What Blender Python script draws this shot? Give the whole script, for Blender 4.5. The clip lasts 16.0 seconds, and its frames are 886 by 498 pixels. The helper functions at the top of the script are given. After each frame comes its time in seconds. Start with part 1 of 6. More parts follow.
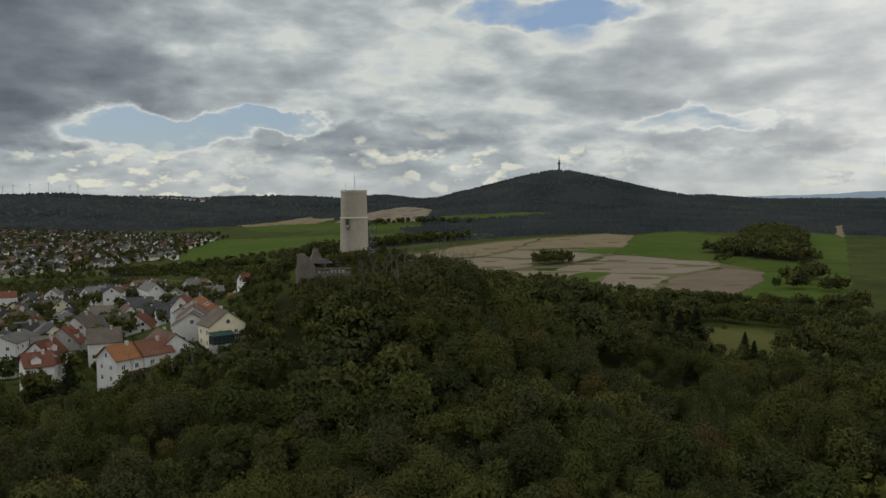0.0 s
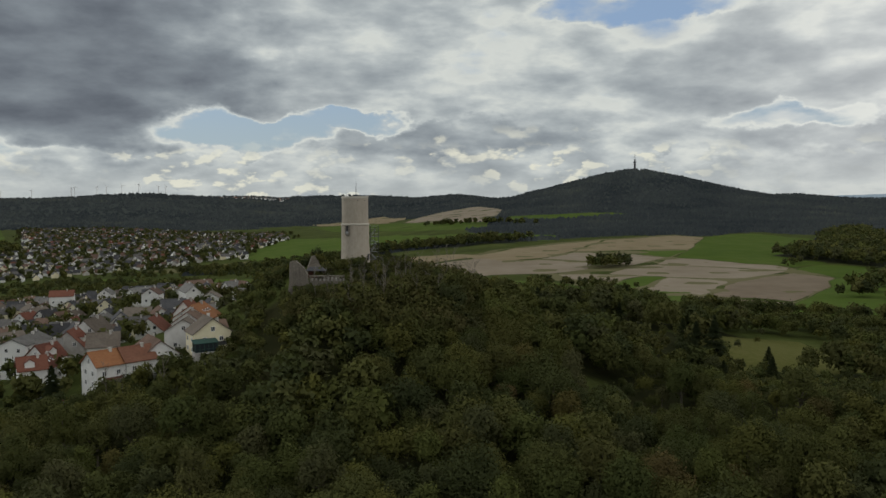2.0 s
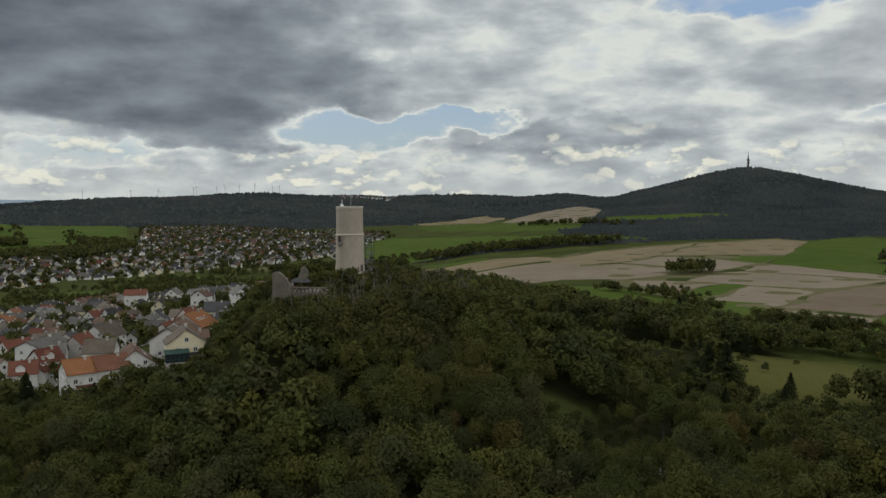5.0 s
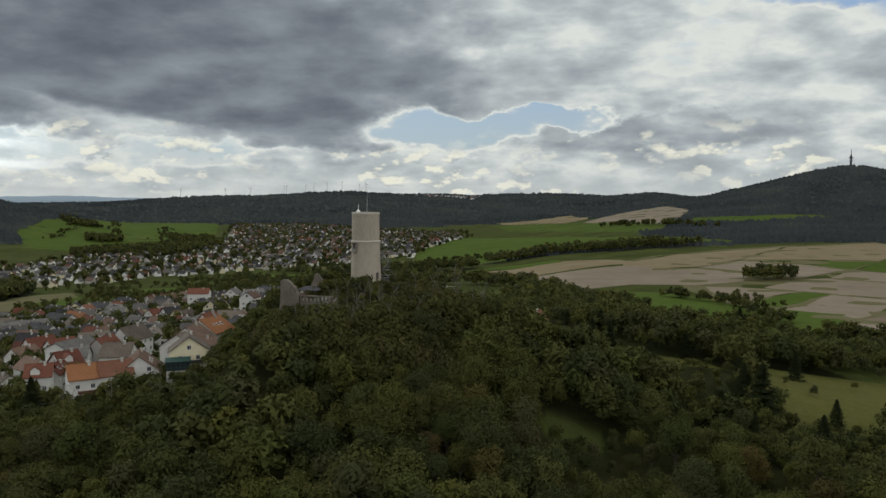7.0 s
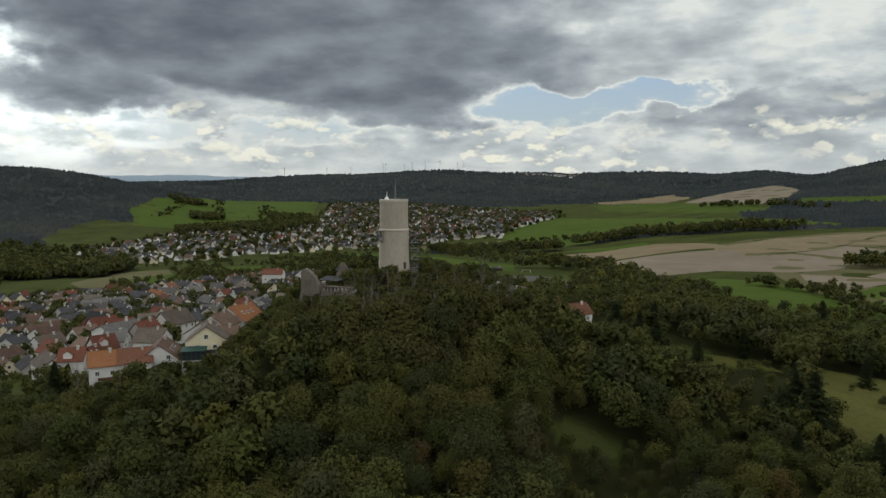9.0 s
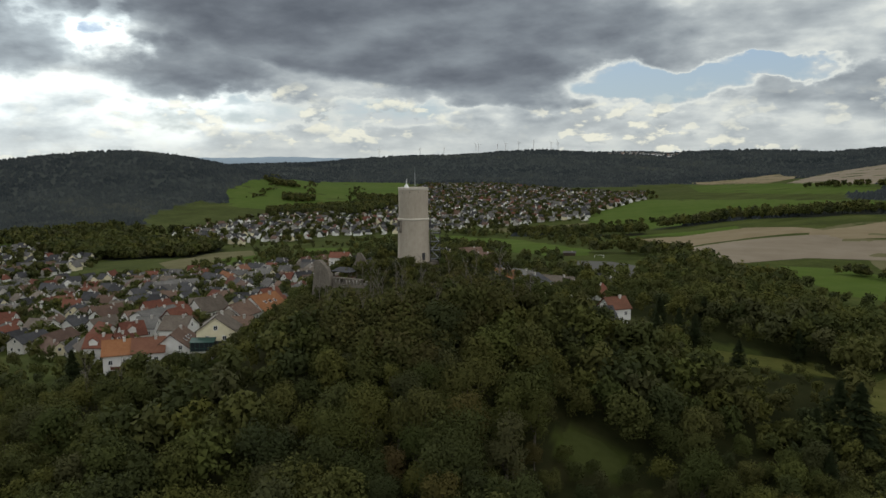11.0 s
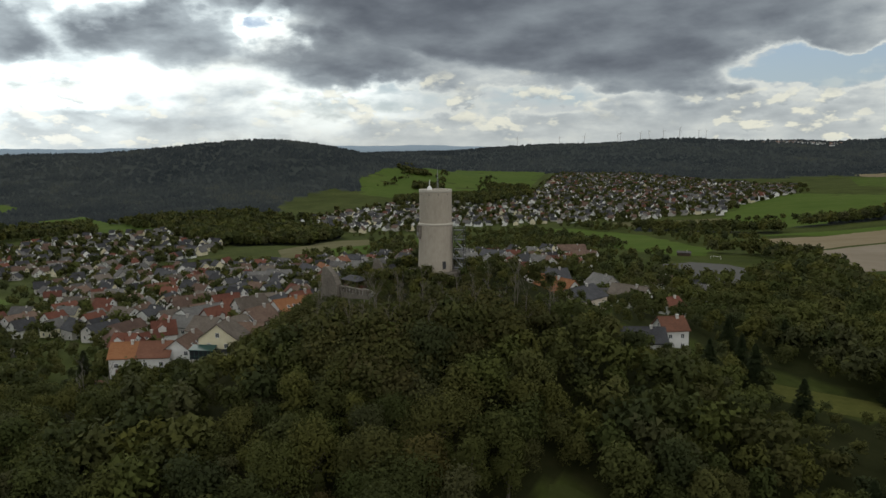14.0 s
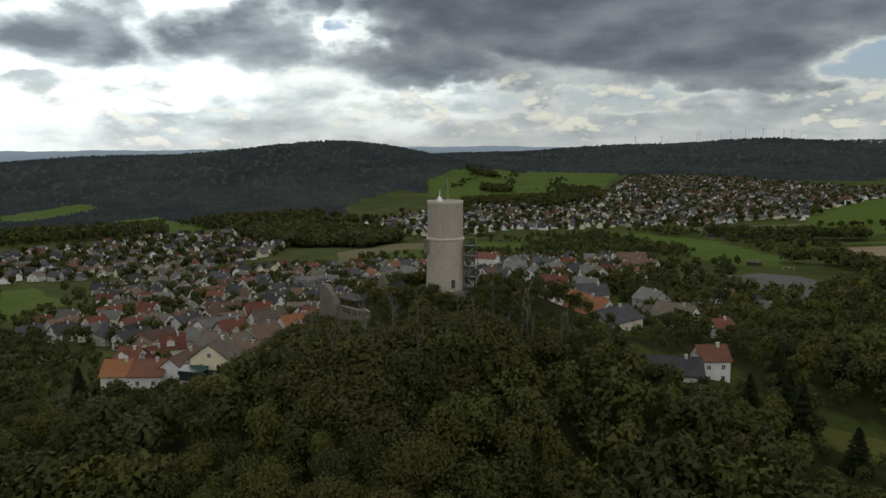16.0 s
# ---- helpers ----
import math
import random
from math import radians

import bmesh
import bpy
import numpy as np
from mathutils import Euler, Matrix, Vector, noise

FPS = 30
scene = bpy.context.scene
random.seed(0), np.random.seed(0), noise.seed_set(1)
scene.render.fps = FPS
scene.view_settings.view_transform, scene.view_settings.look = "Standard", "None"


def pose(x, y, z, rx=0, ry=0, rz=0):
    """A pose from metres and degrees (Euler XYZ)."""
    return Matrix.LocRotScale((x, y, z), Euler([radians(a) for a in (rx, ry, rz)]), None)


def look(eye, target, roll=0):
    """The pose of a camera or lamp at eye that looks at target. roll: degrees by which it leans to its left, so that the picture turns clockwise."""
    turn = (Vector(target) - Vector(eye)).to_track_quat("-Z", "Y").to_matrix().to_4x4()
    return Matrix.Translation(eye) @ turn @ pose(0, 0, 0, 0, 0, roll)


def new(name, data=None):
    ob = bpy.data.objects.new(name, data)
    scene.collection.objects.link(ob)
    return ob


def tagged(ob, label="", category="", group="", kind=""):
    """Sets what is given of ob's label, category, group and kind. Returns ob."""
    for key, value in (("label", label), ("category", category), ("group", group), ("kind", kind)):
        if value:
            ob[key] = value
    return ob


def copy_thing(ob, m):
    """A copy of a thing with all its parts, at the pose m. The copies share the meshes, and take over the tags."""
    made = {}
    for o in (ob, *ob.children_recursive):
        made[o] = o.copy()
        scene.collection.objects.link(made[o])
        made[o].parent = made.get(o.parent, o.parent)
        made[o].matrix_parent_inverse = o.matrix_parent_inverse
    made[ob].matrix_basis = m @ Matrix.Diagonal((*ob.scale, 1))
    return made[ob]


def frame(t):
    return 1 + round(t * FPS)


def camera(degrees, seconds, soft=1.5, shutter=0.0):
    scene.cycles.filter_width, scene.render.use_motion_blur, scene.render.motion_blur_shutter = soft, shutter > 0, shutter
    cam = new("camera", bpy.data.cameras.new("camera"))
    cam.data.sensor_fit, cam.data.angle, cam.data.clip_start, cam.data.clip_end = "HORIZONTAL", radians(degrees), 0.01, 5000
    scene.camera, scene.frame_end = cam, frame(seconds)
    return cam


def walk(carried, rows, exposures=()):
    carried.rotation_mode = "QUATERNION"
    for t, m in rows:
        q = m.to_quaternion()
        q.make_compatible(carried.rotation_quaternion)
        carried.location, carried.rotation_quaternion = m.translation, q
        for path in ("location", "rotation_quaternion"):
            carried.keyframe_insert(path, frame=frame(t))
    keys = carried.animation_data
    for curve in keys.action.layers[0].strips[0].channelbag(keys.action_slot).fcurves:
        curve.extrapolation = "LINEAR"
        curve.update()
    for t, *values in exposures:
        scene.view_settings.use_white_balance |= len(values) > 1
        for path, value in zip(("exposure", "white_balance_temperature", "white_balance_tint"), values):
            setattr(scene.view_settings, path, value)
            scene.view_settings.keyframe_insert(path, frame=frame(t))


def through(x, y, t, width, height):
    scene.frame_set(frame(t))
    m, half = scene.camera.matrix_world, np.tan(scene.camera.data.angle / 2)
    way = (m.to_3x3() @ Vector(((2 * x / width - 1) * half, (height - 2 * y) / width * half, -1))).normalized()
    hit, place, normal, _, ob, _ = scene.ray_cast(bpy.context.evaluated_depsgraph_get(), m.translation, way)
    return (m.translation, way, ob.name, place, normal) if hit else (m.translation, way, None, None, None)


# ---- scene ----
from mathutils import geometry

# ---------------------------------------------------------------- camera
cam = camera(60.23, 16.0, soft=1.5)


def aimed(t, x, y, z, pitch, roll, yaw):
    return t, pose(x, y, z, 90 + pitch, 0, yaw) @ pose(0, 0, 0, 0, 0, roll)


walk(cam, [
    aimed(0, 45.01, -258.36, 16.35, -3.320, -0.203, 3.252),
    aimed(0.5, 51.36, -256.21, 16.92, -3.335, -0.227, 4.619),
    aimed(1, 57.71, -254.05, 17.48, -3.352, -0.238, 6.090),
    aimed(1.5, 64.05, -251.87, 18.05, -3.365, -0.250, 7.626),
    aimed(2, 70.41, -249.64, 18.63, -3.361, -0.231, 9.202),
    aimed(2.5, 76.72, -247.35, 19.23, -3.382, -0.202, 10.751),
    aimed(3, 82.96, -244.98, 19.85, -3.396, -0.178, 12.193),
    aimed(3.5, 89.12, -242.51, 20.49, -3.384, -0.178, 13.393),
    aimed(6, 115.86, -224.38, 23.64, -3.519, -0.055, 20.804),
    aimed(6.5, 119.97, -219.65, 24.24, -3.514, 0.005, 22.481),
    aimed(7, 123.94, -214.78, 24.86, -3.573, 0.051, 24.210),
    aimed(7.5, 127.75, -209.77, 25.51, -3.974, 0.030, 25.949),
    aimed(8, 131.40, -204.64, 26.16, -4.399, 0.002, 27.655),
    aimed(8.5, 134.93, -199.40, 26.84, -4.796, -0.012, 29.598),
    aimed(9, 138.38, -194.09, 27.52, -5.204, 0.010, 31.804),
    aimed(11.5, 153.25, -165.60, 29.93, -7.082, -0.463, 40.825),
    aimed(12, 155.26, -159.17, 30.40, -7.447, -0.443, 42.647),
    aimed(12.5, 157.08, -152.66, 30.88, -7.452, -0.391, 44.472),
    aimed(13, 158.57, -146.06, 31.37, -7.438, -0.400, 46.306),
    aimed(13.5, 159.65, -139.37, 31.85, -7.450, -0.342, 48.143),
    aimed(14, 160.16, -132.71, 32.32, -7.499, -0.278, 49.812),
    aimed(14.5, 159.96, -126.28, 32.76, -7.493, -0.313, 51.160),
    aimed(15, 159.03, -120.13, 33.17, -7.497, -0.316, 52.496),
    aimed(15.5, 157.63, -114.14, 33.58, -7.472, -0.327, 53.984),
    aimed(16, 156.00, -108.26, 33.98, -7.432, -0.361, 55.430),
], [(0, -0.09), (3, 0.01), (6, 0.09), (9, 0.18), (12.5, 0.15), (14.5, 0.01), (16, -0.08)])

# ---------------------------------------------------------------- world and sun
SUN_AZ, SUN_EL = 80.0, 32.0  # degrees to the left of +y, and up
scene.view_settings.exposure = 0.0
world = bpy.data.worlds.new("sky")
scene.world = world
world.use_nodes = True


class Nodes:
    """Short hand for building a node tree."""

    def __init__(self, tree):
        self.tree = tree
        tree.nodes.clear()

    def add(self, kind, inputs=(), **props):
        n = self.tree.nodes.new(kind)
        for k, v in props.items():
            setattr(n, k, v)
        for k, v in (inputs.items() if isinstance(inputs, dict) else enumerate(inputs)):
            if isinstance(v, bpy.types.NodeSocket):
                self.tree.links.new(v, n.inputs[k])
            elif v is not None:
                n.inputs[k].default_value = v
        return n

    def math(self, op, a, b=0.0, clamp=False):
        n = self.add("ShaderNodeMath", (a, b), operation=op)
        n.use_clamp = clamp
        return n.outputs[0]

    def ramp(self, fac, stops, smooth=False):
        n = self.add("ShaderNodeValToRGB", {"Fac": fac})
        r = n.color_ramp
        r.interpolation = "EASE" if smooth else "LINEAR"
        while len(r.elements) < len(stops):
            r.elements.new(0.5)
        for e, (p, c) in zip(r.elements, stops):
            e.position = p
            e.color = (*c, 1) if isinstance(c, tuple) else (c, c, c, 1)
        return n.outputs[0]

    def noise(self, vec, scale, detail=4, rough=0.5, distort=0.0, dims="3D"):
        n = self.add("ShaderNodeTexNoise", {"Vector": vec, "Scale": scale, "Detail": detail, "Roughness": rough, "Distortion": distort}, noise_dimensions=dims)
        return n.outputs["Fac"]

    def mix(self, fac, a, b, blend="MIX"):
        n = self.add("ShaderNodeMix", data_type="RGBA", blend_type=blend)
        for k, v in ((0, fac), (6, a), (7, b)):
            if isinstance(v, bpy.types.NodeSocket):
                self.tree.links.new(v, n.inputs[k])
            else:
                n.inputs[k].default_value = (*v, 1) if isinstance(v, tuple) else v
        return n.outputs[2]

    def span(self, v, a, b, c=0.0, d=1.0, kind="SMOOTHSTEP"):
        n = self.add("ShaderNodeMapRange", {0: v, 1: a, 2: b, 3: c, 4: d}, interpolation_type=kind)
        return n.outputs[0]


def build_sky():
    k = Nodes(world.node_tree)
    way = k.add("ShaderNodeTexCoord").outputs["Generated"]
    x, y, z = k.add("ShaderNodeSeparateXYZ", [way]).outputs
    az = k.math("MULTIPLY", k.math("ARCTAN2", k.math("MULTIPLY", x, -1.0), y), 57.2958)  # degrees to the left of +y
    el = k.math("MULTIPLY", k.math("ARCSINE", z), 57.2958)
    up = k.math("MAXIMUM", z, 0.0)

    def layer(dz, high=0.0):
        """A flat layer of cloud overhead, drawn together towards the horizon."""
        far = k.math("DIVIDE", 1.0, k.math("ADD", up, 0.20 + dz))
        return k.add("ShaderNodeCombineXYZ", [k.math("MULTIPLY", x, far), k.math("MULTIPLY", y, far), 3.7 + high]).outputs[0]

    def side(dz, flat=1.7):
        return k.add("ShaderNodeCombineXYZ", [x, y, k.math("MULTIPLY", k.math("ADD", up, dz), flat)]).outputs[0]

    ragged = k.math("SUBTRACT", k.noise(side(0.0), 9.0, 5, 0.55), 0.5)
    az_r = k.math("ADD", az, k.math("MULTIPLY", ragged, 13.0))
    el_r = k.math("ADD", el, k.math("MULTIPLY", k.math("SUBTRACT", k.noise(side(0.0), 14.0, 5, 0.55), 0.5), 4.2))

    def zone(az0, el0, waz, wel, weight=1.0, floor=None, lean=0.0):
        """A patch in the given direction with ragged edges; floor: the height of a flat underside, lean: how much it rises to the left."""
        da = k.math("POWER", k.math("ABSOLUTE", k.math("DIVIDE", k.math("SUBTRACT", az_r, az0), waz)), 2.0)
        de = k.math("POWER", k.math("ABSOLUTE", k.math("DIVIDE", k.math("SUBTRACT", el_r, el0), wel)), 2.0)
        out = k.math("MULTIPLY", k.span(k.math("ADD", da, de), 0.25, 1.35, 1.0, 0.0), weight)
        if floor is not None:
            base = k.math("SUBTRACT", k.math("ADD", el, k.math("MULTIPLY", k.math("SUBTRACT", el_r, el), 0.35)), k.math("MULTIPLY", k.math("SUBTRACT", az, az0), lean))
            out = k.math("MULTIPLY", out, k.span(base, floor - 0.35, floor + 0.45))
        return out

    def most(*v):
        out = v[0]
        for w in v[1:]:
            out = k.math("MAXIMUM", out, w)
        return out

    # one great dark cloud that rises away to the left, smaller ones beside the hidden sun, grey banks across the valley
    thick = most(zone(41, 10.5, 20, 6.6, 1.0, 5.0, 0.17), zone(34, 5.6, 6.5, 2.4, 0.9, 3.7, 0.06), zone(55, 13.0, 13, 4.6, 1.0), zone(57, 6.4, 8.5, 2.4, 0.72, 4.2), zone(69, 7.6, 6.2, 2.6, 0.8, 5.2), zone(81, 7.2, 5.2, 2.0, 0.72, 5.4),
                 zone(9, 4.6, 11, 1.5, 0.42, 3.7), zone(34, 9, 8, 4, 0.35), zone(20, 11, 16, 4.0, 0.12), zone(-12, 9, 12, 2.4, 0.16), zone(36, 3.2, 5, 0.9, 0.5, 2.6), zone(-21, 4.2, 8, 1.0, 0.25))
    thin = most(zone(24, 5.1, 7.5, 1.5, 1.15), zone(16, 6.2, 5, 0.75, 0.8), zone(-6, 13.9, 8, 1.2, 0.62), zone(-15, 5.7, 6.5, 0.9, 0.55), zone(52, 3.4, 12, 1.1, 0.5), zone(80, 4.0, 9, 1.5, 0.5), zone(72.5, 9.6, 3.0, 1.6, 0.6), zone(62.5, 9.4, 1.6, 2.6, 0.5), zone(42, 3.4, 9, 1.0, 0.45))

    def dense(dz):
        a = k.math("MULTIPLY", k.math("SUBTRACT", k.noise(layer(dz), 1.1, 4, 0.5), 0.5), 1.5)
        b = k.math("MULTIPLY", k.math("SUBTRACT", k.noise(layer(dz, 2.0), 3.4, 4, 0.46), 0.5), k.span(el, 2.0, 7.0, 0.8, 1.7, "LINEAR"))
        c = k.math("MULTIPLY", k.math("SUBTRACT", k.noise(side(dz, 2.6), 13.0, 7, 0.55), 0.5), k.span(el, 1.0, 8.0, 2.4, 1.7, "LINEAR"))
        return k.math("ADD", k.math("ADD", a, b), c)

    d, d_up = dense(0.0), dense(0.009)
    bias = k.math("SUBTRACT", k.math("MULTIPLY", thick, 1.15), k.math("MULTIPLY", thin, 1.05))
    d_all = k.math("ADD", k.math("ADD", d, bias), 0.30)
    crown = k.math("MULTIPLY", k.math("SUBTRACT", d, d_up), 0.9)  # pale tops, grey undersides

    nishita = k.add("ShaderNodeTexSky", sky_type="NISHITA", sun_disc=False, sun_elevation=radians(SUN_EL), sun_rotation=radians(-SUN_AZ), air_density=1.0, dust_density=1.0)
    blue = k.add("ShaderNodeVectorMath", (nishita.outputs[0], (0.075, 0.085, 0.10)), operation="MULTIPLY").outputs[0]
    blue = k.mix(0.75, blue, k.mix(k.span(el, 4.0, 12.0), (0.37, 0.45, 0.50), (0.30, 0.42, 0.60)))

    # thin cloud is bright, thick cloud is grey
    tone = k.span(k.math("SUBTRACT", d_all, crown), -0.35, 2.0, 0.0, 1.0, "LINEAR")
    cloud = k.ramp(tone, [(0.0, (0.52, 0.56, 0.565)), (0.07, (0.62, 0.65, 0.62)), (0.15, (0.65, 0.68, 0.645)), (0.24, (0.51, 0.55, 0.55)), (0.33, (0.40, 0.44, 0.455)), (0.44, (0.315, 0.352, 0.375)), (0.60, (0.225, 0.256, 0.284)), (0.82, (0.150, 0.171, 0.198)), (1.0, (0.106, 0.122, 0.146))])
    # bright air round the hidden sun
    veil = k.ramp(tone, [(0.0, (1.640, 1.74, 1.677)), (0.2, (1.303, 1.4, 1.374)), (0.36, (0.830, 0.93, 0.949)), (0.52, (0.463, 0.53, 0.566)), (0.75, (0.227, 0.262, 0.295)), (1.0, (0.145, 0.17, 0.197))])
    glow = most(zone(86, 5.5, 21, 10.0), zone(68, 10.5, 9, 4.5, 0.9), zone(64, 3.2, 15, 3.0, 0.45))
    cloud = k.mix(glow, cloud, veil)
    # front-lit clouds across from the sun, mostly unseen, added to brighten the house walls
    across = k.span(k.math("COSINE", k.math("MULTIPLY", k.math("SUBTRACT", az, SUN_AZ), 0.0174533)), 0.2, -0.7, 0.0, 1.0)
    cloud = k.mix(k.math("MULTIPLY", across, 0.65), cloud, k.ramp(tone, [(0.0, (1.2, 1.17, 1.10)), (1.0, (0.50, 0.53, 0.56))]))
    sky = k.mix(k.span(d_all, -0.75, -0.02, 0.0, 1.0), blue, cloud)
    # pale air low over the horizon
    low = k.span(el, -0.3, 4.2, 1.0, 0.0)
    sky = k.mix(k.math("MULTIPLY", low, k.math("SUBTRACT", 0.62, k.math("MULTIPLY", thick, 0.4))), sky, k.mix(glow, (0.49, 0.52, 0.51), (0.80, 0.85, 0.83)))
    # rounded cumulus heads low down, cream on top and grey below
    for scale, mid, reach, cut, seed in ((26.0, 2.2, 2.6, 0.525, 0.0), (15.0, 3.6, 2.4, 0.55, 5.0)):
        puff = k.noise(side(seed, 2.1), scale, 6, 0.54)
        top = k.span(k.math("SUBTRACT", puff, k.noise(side(seed + 0.010, 2.1), scale, 4, 0.5)), -0.06, 0.11)
        where = most(k.span(k.noise(side(seed + 3.0, 1.0), 3.4, 2, 0.5), 0.46, 0.62), zone(50, 3.5, 14, 3.0, 0.9))
        heads = k.math("MULTIPLY", k.span(puff, cut, cut + 0.07), k.span(k.math("ABSOLUTE", k.math("SUBTRACT", el, mid)), reach * 0.5, reach, 0.85, 0.0))
        heads = k.math("MULTIPLY", k.math("MULTIPLY", heads, where), k.span(thick, 0.25, 0.7, 1.0, 0.0))
        sky = k.mix(heads, sky, k.mix(glow, k.mix(top, (0.36, 0.40, 0.42), (0.78, 0.77, 0.64)), k.mix(top, (0.62, 0.68, 0.70), (1.0, 1.0, 0.90))))
    back = k.add("ShaderNodeBackground", {"Color": sky, "Strength": 1.0})
    k.add("ShaderNodeOutputWorld", [back.outputs[0]])


build_sky()

sun = new("sun", bpy.data.lights.new("sun", "SUN"))
sun.data.energy, sun.data.angle, sun.data.color = 0.9, radians(14), (1.0, 0.96, 0.90)
sun.matrix_world = look((0, 0, 0), (math.sin(radians(SUN_AZ)) * math.cos(radians(SUN_EL)), -math.cos(radians(SUN_AZ)) * math.cos(radians(SUN_EL)), -math.sin(radians(SUN_EL))))
tagged(sun, kind="structure")
# ---------------------------------------------------------------- materials


def material(name, stops, scale=1.0, rough=0.9, big=0.05, bump_by=0.3, bump_scale=None, island=0.0, thing=0.0, metal=0.0, stretch=None, spec=0.25, mottle=0.0):
    """Two scales of variation over a colour ramp, fine relief, and per-piece variation."""
    m = bpy.data.materials.new(name)
    m.use_nodes = True
    k = Nodes(m.node_tree)
    co = k.add("ShaderNodeTexCoord").outputs["Object"]
    if stretch:
        co = k.add("ShaderNodeVectorMath", (co, stretch), operation="MULTIPLY").outputs[0]
    grain = k.noise(co, scale, 6, 0.6)
    patch = k.noise(co, scale * big, 4, 0.55)
    fac = k.math("ADD", k.math("MULTIPLY", grain, 0.5), k.math("MULTIPLY", patch, 0.5))
    if island:
        pick = k.add("ShaderNodeNewGeometry").outputs["Random Per Island"]
        fac = k.math("ADD", fac, k.math("MULTIPLY", k.math("SUBTRACT", pick, 0.5), island))
    if thing:
        pick = k.add("ShaderNodeObjectInfo").outputs["Random"]
        fac = k.math("ADD", fac, k.math("MULTIPLY", k.math("SUBTRACT", pick, 0.5), thing))
    if mottle:
        spot = k.noise(co, 2.6, 3, 0.7)
        fac = k.math("ADD", fac, k.math("MULTIPLY", k.math("SUBTRACT", spot, 0.5), mottle))
    lo, hi = 0.28, 0.72
    colour = k.ramp(k.span(fac, lo, hi, kind="LINEAR"), [(i / (len(stops) - 1), c) for i, c in enumerate(stops)])
    bsdf = k.add("ShaderNodeBsdfPrincipled", {"Base Color": colour, "Roughness": rough, "Metallic": metal, "Specular IOR Level": spec})
    if bump_by:
        h = k.noise(co, bump_scale or scale * 2.5, 4, 0.6)
        b = k.add("ShaderNodeBump", {"Strength": bump_by, "Distance": 0.25 if mottle else 0.05, "Height": h})
        k.tree.links.new(b.outputs[0], bsdf.inputs["Normal"])
    out = bsdf.outputs[0]
    if mottle:  # light comes through leaves
        glow = k.add("ShaderNodeBsdfTranslucent", {"Color": k.mix(0.5, colour, (0.12, 0.12, 0.028))})
        out = k.add("ShaderNodeMixShader", [0.38, out, glow.outputs[0]]).outputs[0]
    k.add("ShaderNodeOutputMaterial", [out])
    return m


M_PLASTER = material("tower_render", [(0.285, 0.250, 0.205), (0.380, 0.335, 0.278), (0.445, 0.40, 0.338)], 1.6, 0.92, 0.12, 0.35, 6, stretch=(1, 1, 0.45))
M_PLASTERPALE = material("pale_render", [(0.42, 0.385, 0.33), (0.50, 0.465, 0.405)], 1.6, 0.92, 0.12, 0.2, 6)
M_BOARD = material("red_brown_boards", [(0.10, 0.045, 0.03), (0.15, 0.07, 0.045)], 3, 0.8, 0.1, 0.2)
M_STONE = material("rubble_stone", [(0.085, 0.074, 0.062), (0.155, 0.136, 0.115), (0.24, 0.215, 0.185)], 2.2, 0.95, 0.1, 0.8, 3, island=0.3)
M_GRASS = material("meadow_grass", [(0.056, 0.06, 0.016), (0.082, 0.085, 0.024), (0.112, 0.105, 0.04)], 0.5, 0.95, 0.03, 0.5, 3, spec=0.02)
# grass darkened in colour to carry the shade of the trees round the lawn
M_LAWN = material("lawn_with_tree_shade", [(0.036, 0.044, 0.014), (0.050, 0.060, 0.018), (0.066, 0.074, 0.026)], 0.5, 0.95, 0.03, 0.5, 3, spec=0.02)
M_FIELD = material("bright_green_field", [(0.048, 0.078, 0.015), (0.062, 0.094, 0.018), (0.084, 0.108, 0.028)], 0.06, 0.95, 0.15, 0.3, 1, spec=0.02)
M_FIELD2 = material("dull_green_field", [(0.04, 0.07, 0.012), (0.058, 0.088, 0.016), (0.084, 0.104, 0.03)], 0.05, 0.95, 0.15, 0.3, 1, spec=0.02)
M_STUBBLE = material("stubble_field", [(0.15, 0.12, 0.072), (0.192, 0.155, 0.098), (0.23, 0.192, 0.13)], 0.05, 0.95, 0.2, 0.3, 1, spec=0.02)
M_SOIL = material("tilled_field", [(0.165, 0.136, 0.1), (0.205, 0.172, 0.13), (0.25, 0.215, 0.17)], 0.05, 0.95, 0.2, 0.3, 1, spec=0.02)
M_SOILDARK = material("brown_tilled_field", [(0.125, 0.098, 0.07), (0.16, 0.128, 0.094), (0.195, 0.16, 0.122)], 0.05, 0.95, 0.2, 0.3, 1, spec=0.02)
M_VERGE = material("field_verge", [(0.085, 0.082, 0.038), (0.115, 0.108, 0.055), (0.14, 0.125, 0.075)], 0.05, 0.95, 0.15, 0.3, 1, spec=0.02)
M_SAND = material("sports_ground", [(0.085, 0.083, 0.078), (0.11, 0.107, 0.10)], 0.2, 0.95, 0.1, 0.2, 1, spec=0.02)


